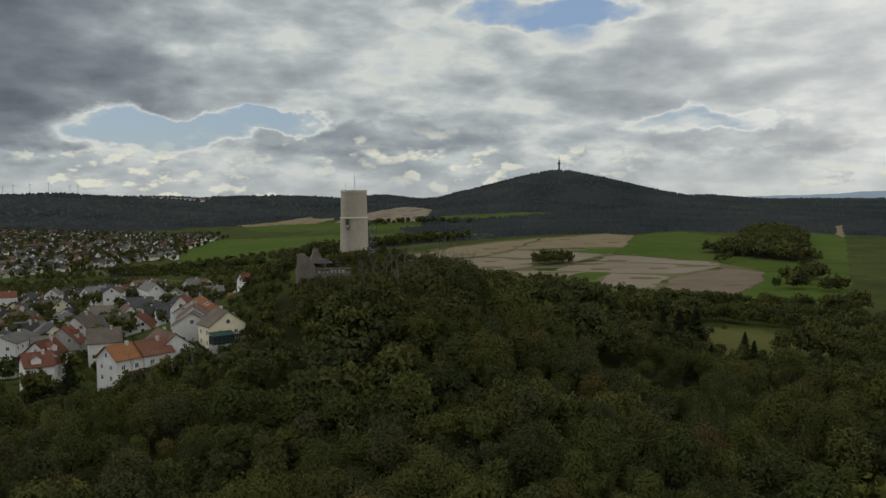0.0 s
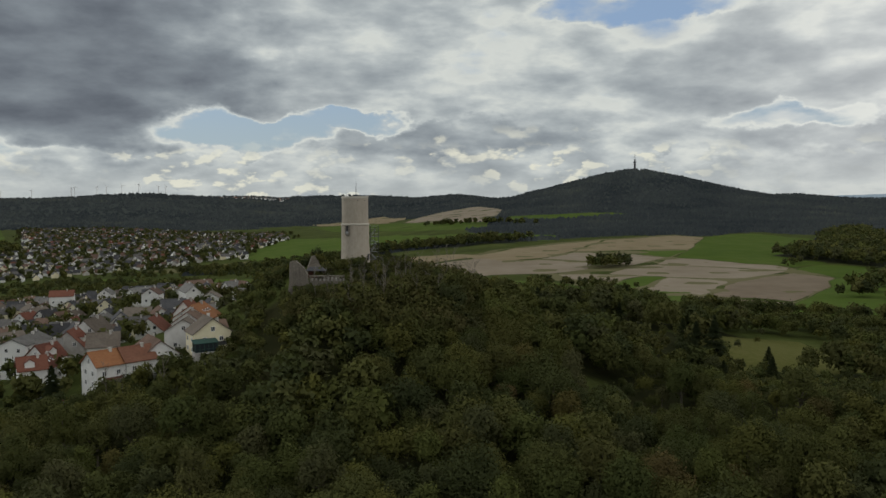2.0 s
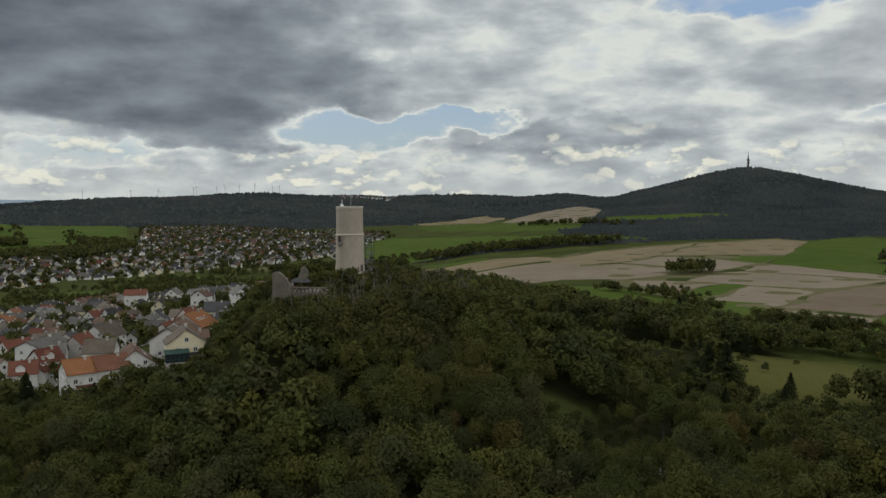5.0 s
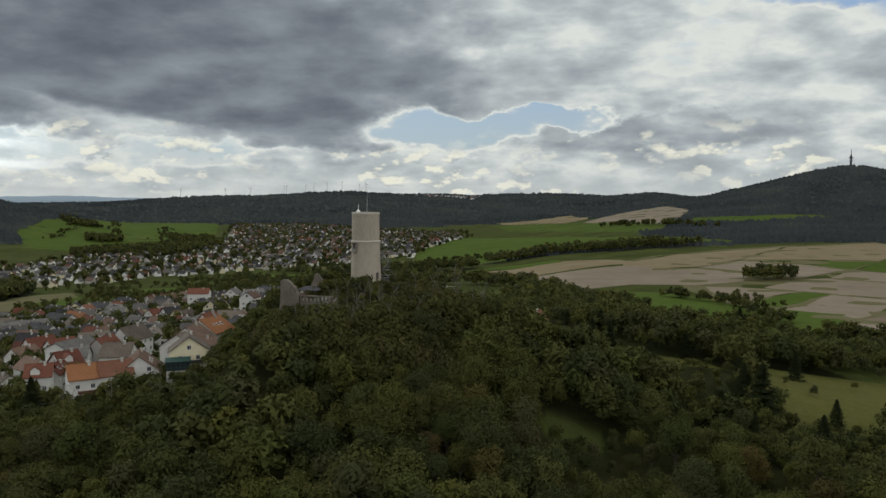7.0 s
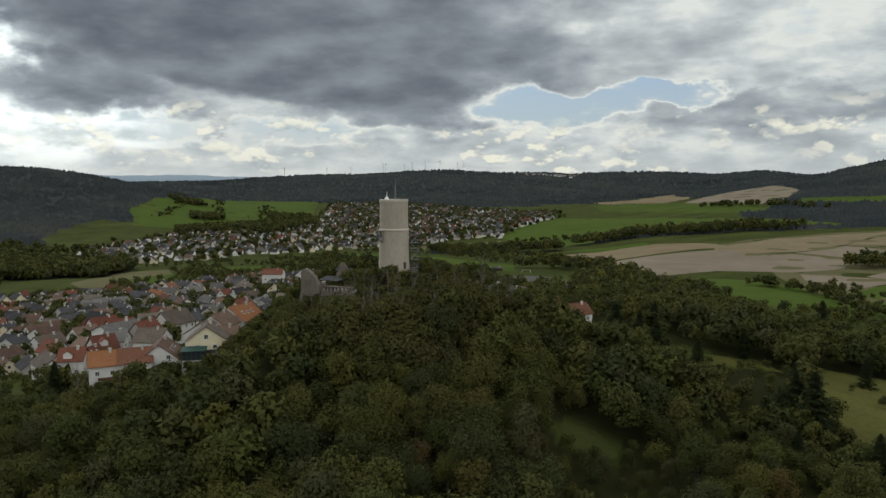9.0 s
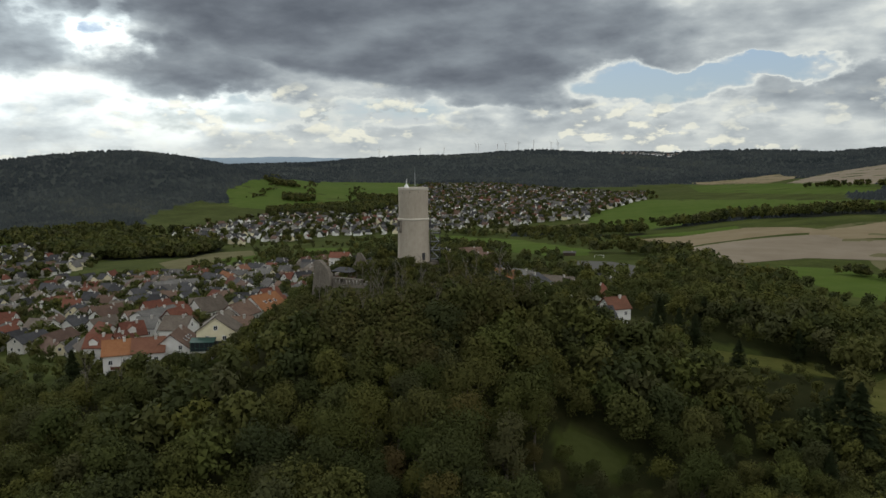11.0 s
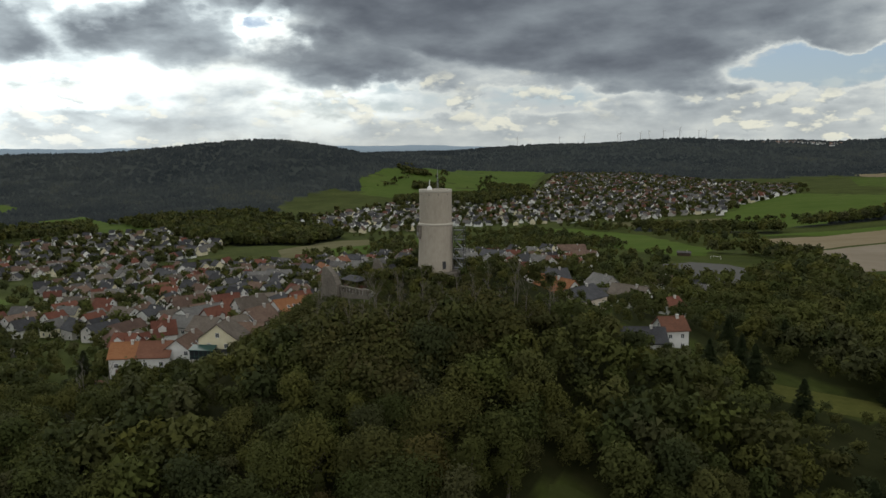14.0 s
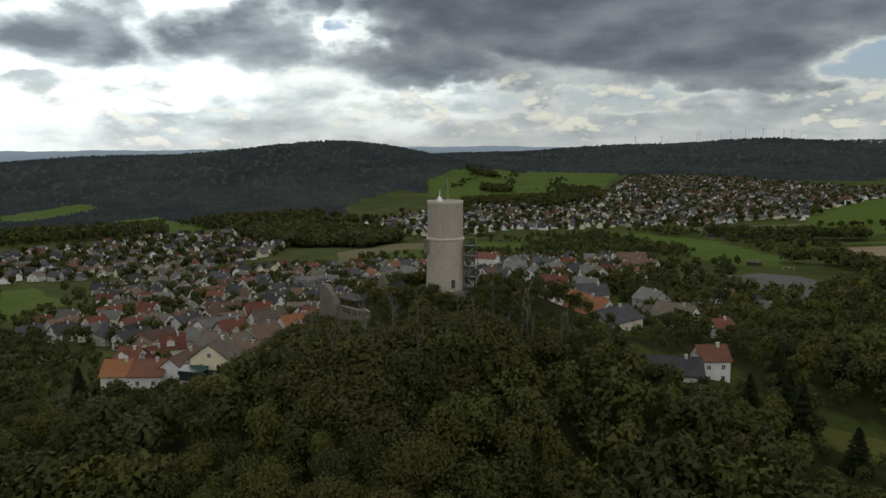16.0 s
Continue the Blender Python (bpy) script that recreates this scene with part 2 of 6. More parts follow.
def leaf_material(name, tones, through=0.3):
    """Foliage: every tree has its own tone, leaves vary a little within a crown, and light comes through them."""
    m = bpy.data.materials.new(name)
    m.use_nodes = True
    k = Nodes(m.node_tree)
    geo = k.add("ShaderNodeNewGeometry")
    co = k.add("ShaderNodeTexCoord").outputs["Object"]
    own = k.add("ShaderNodeAttribute", attribute_name="tree_tone").outputs["Fac"]
    pick = k.math("FRACT", k.math("ADD", own, k.math("MULTIPLY", k.add("ShaderNodeObjectInfo").outputs["Random"], 7.31)))
    n = len(tones)
    tone = k.ramp(pick, [(i / (n - 1), c) for i, c in enumerate(tones)])
    leaf = k.math("ADD", k.math("MULTIPLY", geo.outputs["Random Per Island"], 0.5), k.math("MULTIPLY", k.noise(co, 0.45, 3, 0.6), 0.9))
    colour = k.mix(1.0, tone, k.ramp(k.span(leaf, 0.4, 1.0, kind="LINEAR"), [(0.0, (0.88, 0.89, 0.9)), (0.55, (1.0, 1.0, 0.98)), (1.0, (1.18, 1.17, 1.08))]), "MULTIPLY")
    bsdf = k.add("ShaderNodeBsdfPrincipled", {"Base Color": colour, "Roughness": 0.85, "Specular IOR Level": 0.04})
    glow = k.add("ShaderNodeBsdfTranslucent", {"Color": k.mix(0.35, colour, (0.10, 0.115, 0.03))})
    k.add("ShaderNodeOutputMaterial", [k.add("ShaderNodeMixShader", [through, bsdf.outputs[0], glow.outputs[0]]).outputs[0]])
    return m


M_LEAF = leaf_material("broad_leaves", [(0.054, 0.057, 0.020), (0.077, 0.083, 0.025), (0.040, 0.049, 0.022), (0.102, 0.102, 0.027), (0.071, 0.070, 0.027), (0.055, 0.067, 0.022), (0.093, 0.093, 0.032), (0.083, 0.094, 0.027), (0.048, 0.057, 0.024), (0.079, 0.078, 0.036)])
M_LEAF2 = leaf_material("dull_leaves", [(0.074, 0.066, 0.026), (0.112, 0.084, 0.032), (0.088, 0.084, 0.026), (0.096, 0.070, 0.032)])
M_BRUSH = leaf_material("brush_leaves", [(0.062, 0.062, 0.024), (0.082, 0.080, 0.028), (0.054, 0.060, 0.022), (0.096, 0.088, 0.030), (0.074, 0.066, 0.028), (0.066, 0.074, 0.022)])
# blue-grey of distant haze is mixed into the forest's base colour
M_FAR = material("hazy_far_forest", [(0.020, 0.026, 0.029), (0.036, 0.043, 0.047), (0.052, 0.060, 0.060), (0.088, 0.089, 0.070)], 0.008, 0.95, 0.28, 0.0, island=0.10, spec=0.03)
# brighter copy of the white render: sun on the far town is in the colour
M_TOWNWHITE = material("sunlit_town_render", [(0.76, 0.755, 0.74), (0.82, 0.815, 0.80)], 0.05, 0.85, 0.15, 0.0)
# farthest ridge: aerial haze is put straight into this pale blue
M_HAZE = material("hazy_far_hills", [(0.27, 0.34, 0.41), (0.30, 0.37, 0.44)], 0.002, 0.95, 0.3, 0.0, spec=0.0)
M_NEEDLE = material("fir_needles", [(0.016, 0.022, 0.011), (0.026, 0.035, 0.016), (0.042, 0.052, 0.022)], 0.4, 0.95, 0.2, 0.0, island=0.25, spec=0.03, mottle=1.1)
M_BARK = material("bark", [(0.06, 0.05, 0.04), (0.11, 0.095, 0.075), (0.18, 0.16, 0.135)], 3, 0.95, 0.1, 0.5)
M_PALEBARK = material("pale_bark", [(0.09, 0.08, 0.068), (0.15, 0.135, 0.115), (0.24, 0.22, 0.19)], 3, 0.95, 0.1, 0.3)
M_WHITE = material("white_house_render", [(0.56, 0.55, 0.53), (0.66, 0.655, 0.64), (0.73, 0.725, 0.715)], 0.8, 0.85, 0.15, 0.1, thing=0.25)
M_CREAM = material("cream_house_render", [(0.62, 0.56, 0.38), (0.70, 0.64, 0.46), (0.75, 0.70, 0.53)], 0.8, 0.85, 0.15, 0.1, thing=0.2)
M_BEIGE = material("beige_house_render", [(0.50, 0.42, 0.34), (0.58, 0.50, 0.41), (0.64, 0.56, 0.47)], 0.8, 0.85, 0.15, 0.1)
M_GREYWALL = material("grey_house_render", [(0.34, 0.32, 0.30), (0.45, 0.43, 0.40), (0.55, 0.53, 0.50)], 0.8, 0.85, 0.15, 0.1, thing=0.3)


def roof_material(name, stops):
    """Tiles in rows: fine stepped relief down the slope, patches of moss and weathering."""
    m = material(name, stops, 1.4, 0.85, 0.2, 0.0, thing=0.35, spec=0.12)
    k = m.node_tree
    wave = k.nodes.new("ShaderNodeTexWave")
    wave.wave_type, wave.bands_direction, wave.wave_profile = "BANDS", "Z", "SAW"
    wave.inputs["Scale"].default_value, wave.inputs["Distortion"].default_value = 1.4, 0.3
    co = k.nodes.new("ShaderNodeTexCoord")
    k.links.new(co.outputs["Object"], wave.inputs["Vector"])
    b = k.nodes.new("ShaderNodeBump")
    b.inputs["Strength"].default_value, b.inputs["Distance"].default_value = 0.6, 0.05
    k.links.new(wave.outputs["Fac"], b.inputs["Height"])
    k.links.new(b.outputs[0], next(n for n in k.nodes if n.type == "BSDF_PRINCIPLED").inputs["Normal"])
    return m


M_ORANGE = roof_material("orange_tiles", [(0.16, 0.07, 0.034), (0.23, 0.098, 0.046), (0.29, 0.135, 0.066)])
M_RED = roof_material("red_tiles", [(0.09, 0.038, 0.028), (0.135, 0.054, 0.038), (0.18, 0.076, 0.052)])
M_BROWN = roof_material("brown_tiles", [(0.085, 0.055, 0.045), (0.13, 0.085, 0.065), (0.19, 0.13, 0.10)])
M_GREYBROWN = roof_material("weathered_tiles", [(0.085, 0.07, 0.058), (0.135, 0.112, 0.093), (0.19, 0.162, 0.136)])
M_ORANGE2 = roof_material("faded_orange_tiles", [(0.13, 0.062, 0.042), (0.185, 0.088, 0.058), (0.24, 0.125, 0.082)])
M_GREYROOF = roof_material("grey_tiles", [(0.08, 0.075, 0.072), (0.125, 0.12, 0.115), (0.19, 0.185, 0.175)])
M_DARKROOF = roof_material("dark_slate", [(0.035, 0.035, 0.038), (0.055, 0.055, 0.06), (0.09, 0.09, 0.095)])


def glass_material():
    m = bpy.data.materials.new("window_glass")
    m.use_nodes = True
    k = Nodes(m.node_tree)
    bsdf = k.add("ShaderNodeBsdfPrincipled", {"Base Color": (0.03, 0.035, 0.04, 1), "Roughness": 0.12, "Specular IOR Level": 0.6})
    k.add("ShaderNodeOutputMaterial", [bsdf.outputs[0]])
    return m


M_GLASS = glass_material()
M_FRAMES = material("white_frames", [(0.7, 0.7, 0.69), (0.8, 0.8, 0.79)], 2, 0.6, 0.2, 0.0)
M_TIMBER = material("dark_timber", [(0.035, 0.025, 0.018), (0.06, 0.042, 0.03), (0.095, 0.068, 0.05)], 3, 0.85, 0.1, 0.3)
M_STEEL = material("galvanised_steel", [(0.28, 0.29, 0.30), (0.38, 0.39, 0.40)], 3, 0.45, 0.2, 0.0, metal=0.8)
M_DARKSTEEL = material("dark_steel", [(0.05, 0.05, 0.055), (0.09, 0.09, 0.095)], 3, 0.5, 0.2, 0.0, metal=0.5)
M_TEAL = material("green_painted_frames", [(0.015, 0.05, 0.045), (0.025, 0.07, 0.06)], 2, 0.5, 0.2, 0.0)
M_BLUE = material("blue_tarpaulin", [(0.02, 0.06, 0.20), (0.03, 0.09, 0.28)], 2, 0.6, 0.2, 0.1)
# ---------------------------------------------------------------- building blocks


def mesh_of(name, verts, faces, mat, smooth=False):
    me = bpy.data.meshes.new(name)
    me.from_pydata([tuple(v) for v in verts], [], faces)
    me.materials.append(mat)
    if smooth:
        me.shade_smooth()
    me.update()
    return me


def quads(name, corners, mat):
    """A mesh of loose triangles or quads from an array (n, 3 or 4, 3)."""
    n, c = corners.shape[:2]
    me = bpy.data.meshes.new(name)
    me.vertices.add(c * n), me.loops.add(c * n), me.polygons.add(n)
    me.vertices.foreach_set("co", np.asarray(corners, np.float32).ravel())
    me.loops.foreach_set("vertex_index", np.arange(c * n, dtype=np.int32))
    me.polygons.foreach_set("loop_start", np.arange(0, c * n, c, dtype=np.int32))
    me.materials.append(mat)
    me.update(calc_edges=True)
    return me


def leaves(name, sprays, mat):
    """A mesh of leaf sprays: rows of three corners and a point that tells which way the foliage faces."""
    me = quads(name, sprays[:, :3], mat)
    face = sprays[:, 3] - sprays[:, :3].mean(1)
    face /= np.linalg.norm(face, axis=1)[:, None]
    way = me.attributes.new("custom_normal", "FLOAT_VECTOR", "POINT")
    way.data.foreach_set("vector", np.repeat(face, 3, axis=0).astype(np.float32).ravel())
    me.update()
    return me


def part(name, data, mat=None, parent=None, label=""):
    """Links a bmesh or a mesh as one object under a thing or a part."""
    if isinstance(data, bmesh.types.BMesh):
        me = bpy.data.meshes.new(name)
        data.to_mesh(me)
        data.free()
        data = me
    if mat is not None and not data.materials:
        data.materials.append(mat)
    ob = new(name, data)
    ob.parent = parent
    return tagged(ob, label)


def box(bm, x0, x1, y0, y1, z0, z1, m=None):
    made = bmesh.ops.create_cube(bm, size=1, matrix=(m or Matrix()) @ Matrix.LocRotScale(((x0 + x1) / 2, (y0 + y1) / 2, (z0 + z1) / 2), None, (x1 - x0, y1 - y0, z1 - z0)))
    return made["verts"]


def boxes(name, rows, mat, parent, label="", m=None, soft=0.0):
    bm = bmesh.new()
    for row in rows:
        box(bm, *row, m=m)
    if soft:
        bmesh.ops.bevel(bm, geom=bm.edges[:], offset=soft, segments=2, affect="EDGES")
    return part(name, bm, mat, parent, label)


def rod(bm, a, b, r0, r1=None, sides=6):
    a, b = Vector(a), Vector(b)
    m = Matrix.Translation((a + b) / 2) @ (b - a).to_track_quat("Z", "Y").to_matrix().to_4x4()
    bmesh.ops.create_cone(bm, cap_ends=True, segments=sides, radius1=r0, radius2=r0 if r1 is None else r1, depth=(b - a).length, matrix=m)


def lathe(bm, profile, sides=48):
    """A turned body from (radius, height) pairs."""
    rings = [[bm.verts.new((r * math.cos(6.2832 * i / sides), r * math.sin(6.2832 * i / sides), z)) for i in range(sides)] for r, z in profile]
    for lo, hi in zip(rings, rings[1:]):
        for i in range(sides):
            bm.faces.new((lo[i], lo[(i + 1) % sides], hi[(i + 1) % sides], hi[i]))
    return rings


def thing(name, m=None):
    ob = new(name)
    ob.empty_display_size = 0.5
    if m is not None:
        ob.matrix_world = m
    return ob


# ---------------------------------------------------------------- ground
CREST = [(-90, 40), (-45, 40), (-29, 32), (-21.4, 36), (-17.5, 57), (-10, 50), (1, 58), (4.8, 46), (7.5, 68), (11, 51), (16, 66), (20, 58), (21.5, 51), (23.7, 63), (27, 56), (31, 76),
         (34.6, 65), (38.7, 50), (43, 46), (48, 19), (53.5, 10), (57, 4), (62, -15), (90, -25), (120, 20), (270, 40)]


def bump(x, y, cx, cy, sx, sy, turn=0.0, power=1.0):
    """A smooth hill of height 1 with half widths sx, sy, turned by so many degrees."""
    c, s = math.cos(radians(turn)), math.sin(radians(turn))
    u, v = ((x - cx) * c + (y - cy) * s) / sx, (-(x - cx) * s + (y - cy) * c) / sy
    return np.exp(-((u * u + v * v) ** power))


def wobble(x, y, size, seed):
    """Smooth waviness between about -1 and 1 with features of that size."""
    a = 6.2832 / size
    return (np.sin(a * (x * 0.83 + y * 0.41) + seed) + np.sin(a * (-x * 0.37 + y * 0.91) * 1.37 + seed * 2.1)
            + 0.6 * np.sin(a * (x * 0.61 - y * 0.77) * 2.3 + seed * 3.7)) / 2.6


def height(x, y):
    """Height of the ground: castle hill, valley floor, wooded hills round it."""
    x, y = np.asarray(x, float), np.asarray(y, float)
    r = np.hypot(x, y)
    valley = -48 + 0.062 * np.minimum(x + 50, 0) * (x > -750) - 43.4 * (x <= -750)
    valley = valley + 0.030 * np.clip(y - 520, 0, 450) + 0.012 * np.clip(y - 970, 0, 2500)
    valley = valley + 4.5 * np.clip((y - 180) / 220, 0, 1)
    valley = valley - 17 * bump(x, y, -430, 820, 330, 380) - 4 * bump(x, y, 20, 380, 260, 120)
    cone = 49 / (1 + (r / 64) ** 2.1)
    z = valley * (1 - 0.0) + cone * (valley / -48.0) ** (1.0 / (1 + (r / 60) ** 2)) * 0.985
    z = z + 0.8 * wobble(x, y, 90, 1.0) * np.clip((r - 25) / 60, 0, 1)
    z = z + 9 * bump(x, y, 40, 115, 95, 60, 20) + 5 * bump(x, y, 125, 55, 40, 40) - 3 * bump(x, y, 85, -40, 35, 35)
    z = z + 8 * bump(x, y, -215, 235, 170, 160) + 9.0 * bump(x, y, -142, 155, 62, 60) + 5 * bump(x, y, -165, 25, 70, 60) - 7 * bump(x, y, -42, -30, 20, 22) - 2 * bump(x, y, 35, 40, 25, 25)
    z = z - 2.6 * bump(x, y, 0, 0, 15, 15, 0, 2.0)
    # wooded hills
    z = z + 146 * bump(x, y, 299, 2480, 430, 600, 0, 0.75)
    z = z + 108 * bump(x, y, -1880, 975, 430, 430, 62) + 100 * bump(x, y, -2270, 270, 640, 430, 62)
    # the ring of hills that closes the view, by direction, falling away behind
    az = np.degrees(np.arctan2(-x, y))
    az = np.where(az < -90, az + 360, az)
    crest = np.interp(az, [c[0] for c in CREST], [c[1] for c in CREST]) + 4 * wobble(x, y, 420, 2.0) + 2 * wobble(x, y, 150, 5.0)
    far = np.clip((r - 2500) / 1500, 0, 1)
    far = far * far * (3 - 2 * far) * (1 - 0.35 * np.clip((r - 4050) / 700, 0, 1))
    return z * (1 - far) + crest * far


WOOD_EDGE = [(-60, 900), (-34, 1090), (-25, 1035), (-20, 1043), (-16, 975), (-11.6, 948), (-8, 890), (-3.8, 870), (0, 955), (4.3, 1040), (6, 1250), (10, 1900), (15, 2300), (20, 2450), (28, 2210), (41, 2600), (46, 2500),
             (52, 1830), (57, 1540), (62, 1480), (66, 1130), (72, 1220), (79, 1170), (90, 1160), (130, 1200), (180, 900), (300, 800)]


def inside(poly, x, y):
    """Whether points lie in a polygon of the plan."""
    x, y = np.asarray(x, float), np.asarray(y, float)
    hit = np.zeros(x.shape, bool)
    for (x0, y0), (x1, y1) in zip(poly, poly[1:] + poly[:1]):
        if y0 != y1:
            hit ^= ((y0 > y) != (y1 > y)) & (x < (x1 - x0) * (y - y0) / (y1 - y0) + x0)
    return hit


FIELDS = []


def parcel(name, mat, poly, label, lift=0.35):
    """Notes a field of the plan; it is laid over the ground further down."""
    FIELDS.append((name, mat, poly, label, lift))


TAN = "harvested tan stubble field in the valley"
EARTH = "pale tilled earth field in the valley"
GREEN = "bright green crop field in the valley"
DULL = "dark green crop field beside the woods"
BROWN = "brown freshly tilled earth field in the valley"
VERGE = "olive brown grass verges between the harvested fields"
parcel("stubble_field", M_VERGE, [(-41, 668), (6, 760), (126, 872), (231, 944), (267, 897), (212, 684), (184, 618), (284, 520), (292, 434), (266, 362), (215, 266), (200, 218), (149, 250), (123, 330), (90, 330)], VERGE, 0.1)
parcel("stubble_field", M_STUBBLE, [(125, 838), (228, 928), (261, 880), (215, 701), (158, 699), (79, 682)], TAN)
parcel("stubble_field", M_STUBBLE, [(-37, 631), (7, 735), (121, 848), (76, 682), (40, 596), (-29, 559)], TAN)
parcel("tilled_field", M_SOIL, [(44, 592), (79, 669), (150, 633), (177, 603), (135, 534), (100, 573)], EARTH)
parcel("tilled_field", M_SOIL, [(-28, 547), (40, 580), (97, 557), (90, 495), (58, 460), (-16, 435)], EARTH)
parcel("tilled_field", M_SOIL, [(187, 609), (239, 563), (280, 518), (271, 496), (160, 542)], EARTH)
parcel("tilled_field", M_SOIL, [(158, 538), (268, 488), (246, 448), (209, 414), (109, 454), (132, 520)], EARTH)
parcel("tilled_field", M_SOIL, [(64, 453), (106, 448), (138, 446), (96, 366), (79, 395)], EARTH)
parcel("tilled_field", M_SOIL, [(157, 426), (204, 406), (165, 306), (126, 336)], EARTH)
parcel("tilled_field", M_SOILDARK, [(269, 465), (290, 432), (267, 367), (216, 274), (169, 300), (207, 399)], BROWN)
parcel("tilled_field", M_SOIL, [(160, 288), (212, 264), (200, 222), (152, 258)], EARTH)
parcel("stubble_field", M_STUBBLE, [(-216, 595), (-164, 616), (-133, 698), (-45, 669), (-22, 632), (-82, 573), (-105, 526), (-118, 478)], TAN, 0.3)
parcel("tilled_field", M_SOIL, [(-110, 462), (-100, 521), (-75, 555), (-17, 620), (2, 588), (9, 513), (2, 436), (-36, 379), (-66, 399)], EARTH, 0.42)
parcel("green_field", M_FIELD, [(159, 690), (212, 688), (180, 614), (152, 642)], GREEN)
parcel("green_field", M_FIELD, [(139, 441), (156, 429), (122, 348), (98, 363)], GREEN)
parcel("green_field", M_FIELD, [(127, 317), (157, 290), (147, 242), (120, 226)], GREEN)
parcel("green_field", M_FIELD2, [(264, 884), (308, 941), (347, 967), (409, 856), (368, 715), (293, 633), (326, 560), (285, 521), (188, 615), (214, 688)], DULL)
parcel("green_field", M_FIELD2, [(280, 500), (316, 549), (356, 533), (369, 500), (400, 511), (348, 395), (332, 433), (293, 435)], DULL)
parcel("green_field", M_FIELD, [(291, 430), (330, 427), (347, 392), (245, 163), (231, 183), (212, 197), (201, 218), (216, 266), (267, 362)], GREEN)
parcel("green_field", M_FIELD, [(392, 583), (493, 842), (535, 994), (552, 888), (542, 829), (406, 524), (373, 511)], GREEN)
parcel("stubble_field", M_STUBBLE, [(659, 1131), (708, 1203), (545, 837), (561, 904)], TAN)
parcel("meadow", M_FIELD2, [(168, 186), (197, 201), (212, 178), (203, 160), (178, 159), (158, 137)], "strip of green meadow between hedges", 0.25)
parcel("green_field", M_FIELD, [(-500, 1048), (-520, 1326), (-258, 1196), (57, 943), (53, 843), (-81, 880), (-181, 914), (-257, 736), (-384, 814)], GREEN)
parcel("green_field", M_FIELD, [(-243, 627), (-210, 656), (-140, 723), (-117, 677), (-166, 625)], GREEN)
parcel("green_field", M_FIELD2, [(-800, 2258), (-397, 1767), (-94, 1397), (-77, 1169), (-207, 1259), (-484, 1521)], DULL)
parcel("stubble_field", M_STUBBLE, [(-843, 2361), (-651, 2733), (-405, 2135), (-423, 1808)], "pale stubble strip in front of the far woods")
parcel("stubble_field", M_SOIL, [(-371, 2002), (-366, 2721), (-100, 1820), (-92, 1563), (-115, 1426), (-352, 1707)], "pale brown field rising to the woods")
parcel("green_field", M_FIELD2, [(-68, 1537), (175, 1564), (210, 1506), (32, 1373), (-50, 1396)], "dull green strip between the woods")
parcel("green_field", M_FIELD, [(-4, 396), (45, 396), (114, 334), (165, 326), (150, 252), (55, 289)], GREEN)
parcel("meadow", M_FIELD, [(-1408, 927), (-1487, 1072), (-1423, 1090), (-2104, 1847), (-1770, 2000), (-1080, 1177), (-975, 925), (-1147, 967), (-1126, 832), (-1246, 814)], "bright green hillside meadow under the wooded hill")
parcel("meadow", M_FIELD, [(-1392, 913), (-1504, 1066), (-1762, 1956), (-1245, 1348), (-1236, 1048), (-1180, 822)], "bright green hillside meadow under the wooded hill")
parcel("meadow", M_FIELD, [(-1508, 20), (-1634, 178), (-1544, 208), (-1372, 61), (-1380, 9)], "green clearing below the wooded hill")
parcel("meadow", M_FIELD, [(-1295, 168), (-1306, 259), (-1146, 264), (-1042, 355), (-1007, 198), (-1095, 200)], "green clearing below the wooded hill")
parcel("meadow", M_FIELD, [(-606, 680), (-532, 707), (-387, 652), (-193, 473), (-158, 403), (-184, 382), (-376, 540)], "green meadow behind the village")
parcel("stubble_field", M_VERGE, [(-631, 286), (-674, 390), (-649, 427), (-538, 349), (-488, 272), (-510, 227)], "brown fallow strip between the villages")
parcel("meadow", M_FIELD2, [(-572, 314), (-578, 379), (-474, 304), (-473, 263)], "dull meadow strip between the villages", 0.6)
parcel("meadow", M_FIELD2, [(-627, 479), (-545, 497), (-454, 411), (-488, 376)], "green meadow behind the village")
parcel("meadow", M_FIELD, [(-564, -57), (-560, -33), (-404, -29), (-382, -53), (-353, -74)], "bright green meadow at the edge of the village")
parcel("sports_ground", M_SAND, [(-140, 316), (-137, 352), (-113, 360), (-82, 332), (-46, 268), (-54, 246), (-95, 271)], "grey cinder sports pitch behind the village")
parcel("stubble_field", M_VERGE, [(-569, 812), (-426, 895), (-384, 817), (-471, 758)], "brown fallow strip between the villages")
parcel("meadow", M_GRASS, [(128, 12), (115, 40), (113, 84), (140, 96), (172, 104), (180, 44), (158, 28)], "rough mown meadow among trees", 0.25)
parcel("meadow", M_GRASS, [(67, 43), (63, 53), (95, 74), (106, 60)], "dry grassy slope among trees", 0.25)
parcel("meadow", M_LAWN, [(71, -33), (69, -30), (71, -27), (76, -25.5), (81, -27), (84, -31), (82, -35), (76, -36)], "small garden lawn among trees", 0.25)

WOODS = [
    [(286, 633), (305, 698), (348, 744), (364, 714), (425, 893), (506, 995), (493, 842), (394, 584), (372, 512), (356, 533), (328, 569)],
    [(560, 620), (760, 700), (800, 1000), (640, 860)],
    [(-880, 260), (-760, 285), (-650, 345), (-700, 420), (-800, 460), (-960, 390)],
    [(-268, 752), (-235, 738), (-162, 830), (-74, 802), (56, 865), (40, 900), (-80, 850), (-165, 880), (-240, 790)],
    [(-1060, 770), (-910, 900), (-975, 1075), (-1060, 960), (-1100, 800)],
    [(-445, 745), (-240, 690), (-225, 660), (-300, 680), (-450, 715)],
]


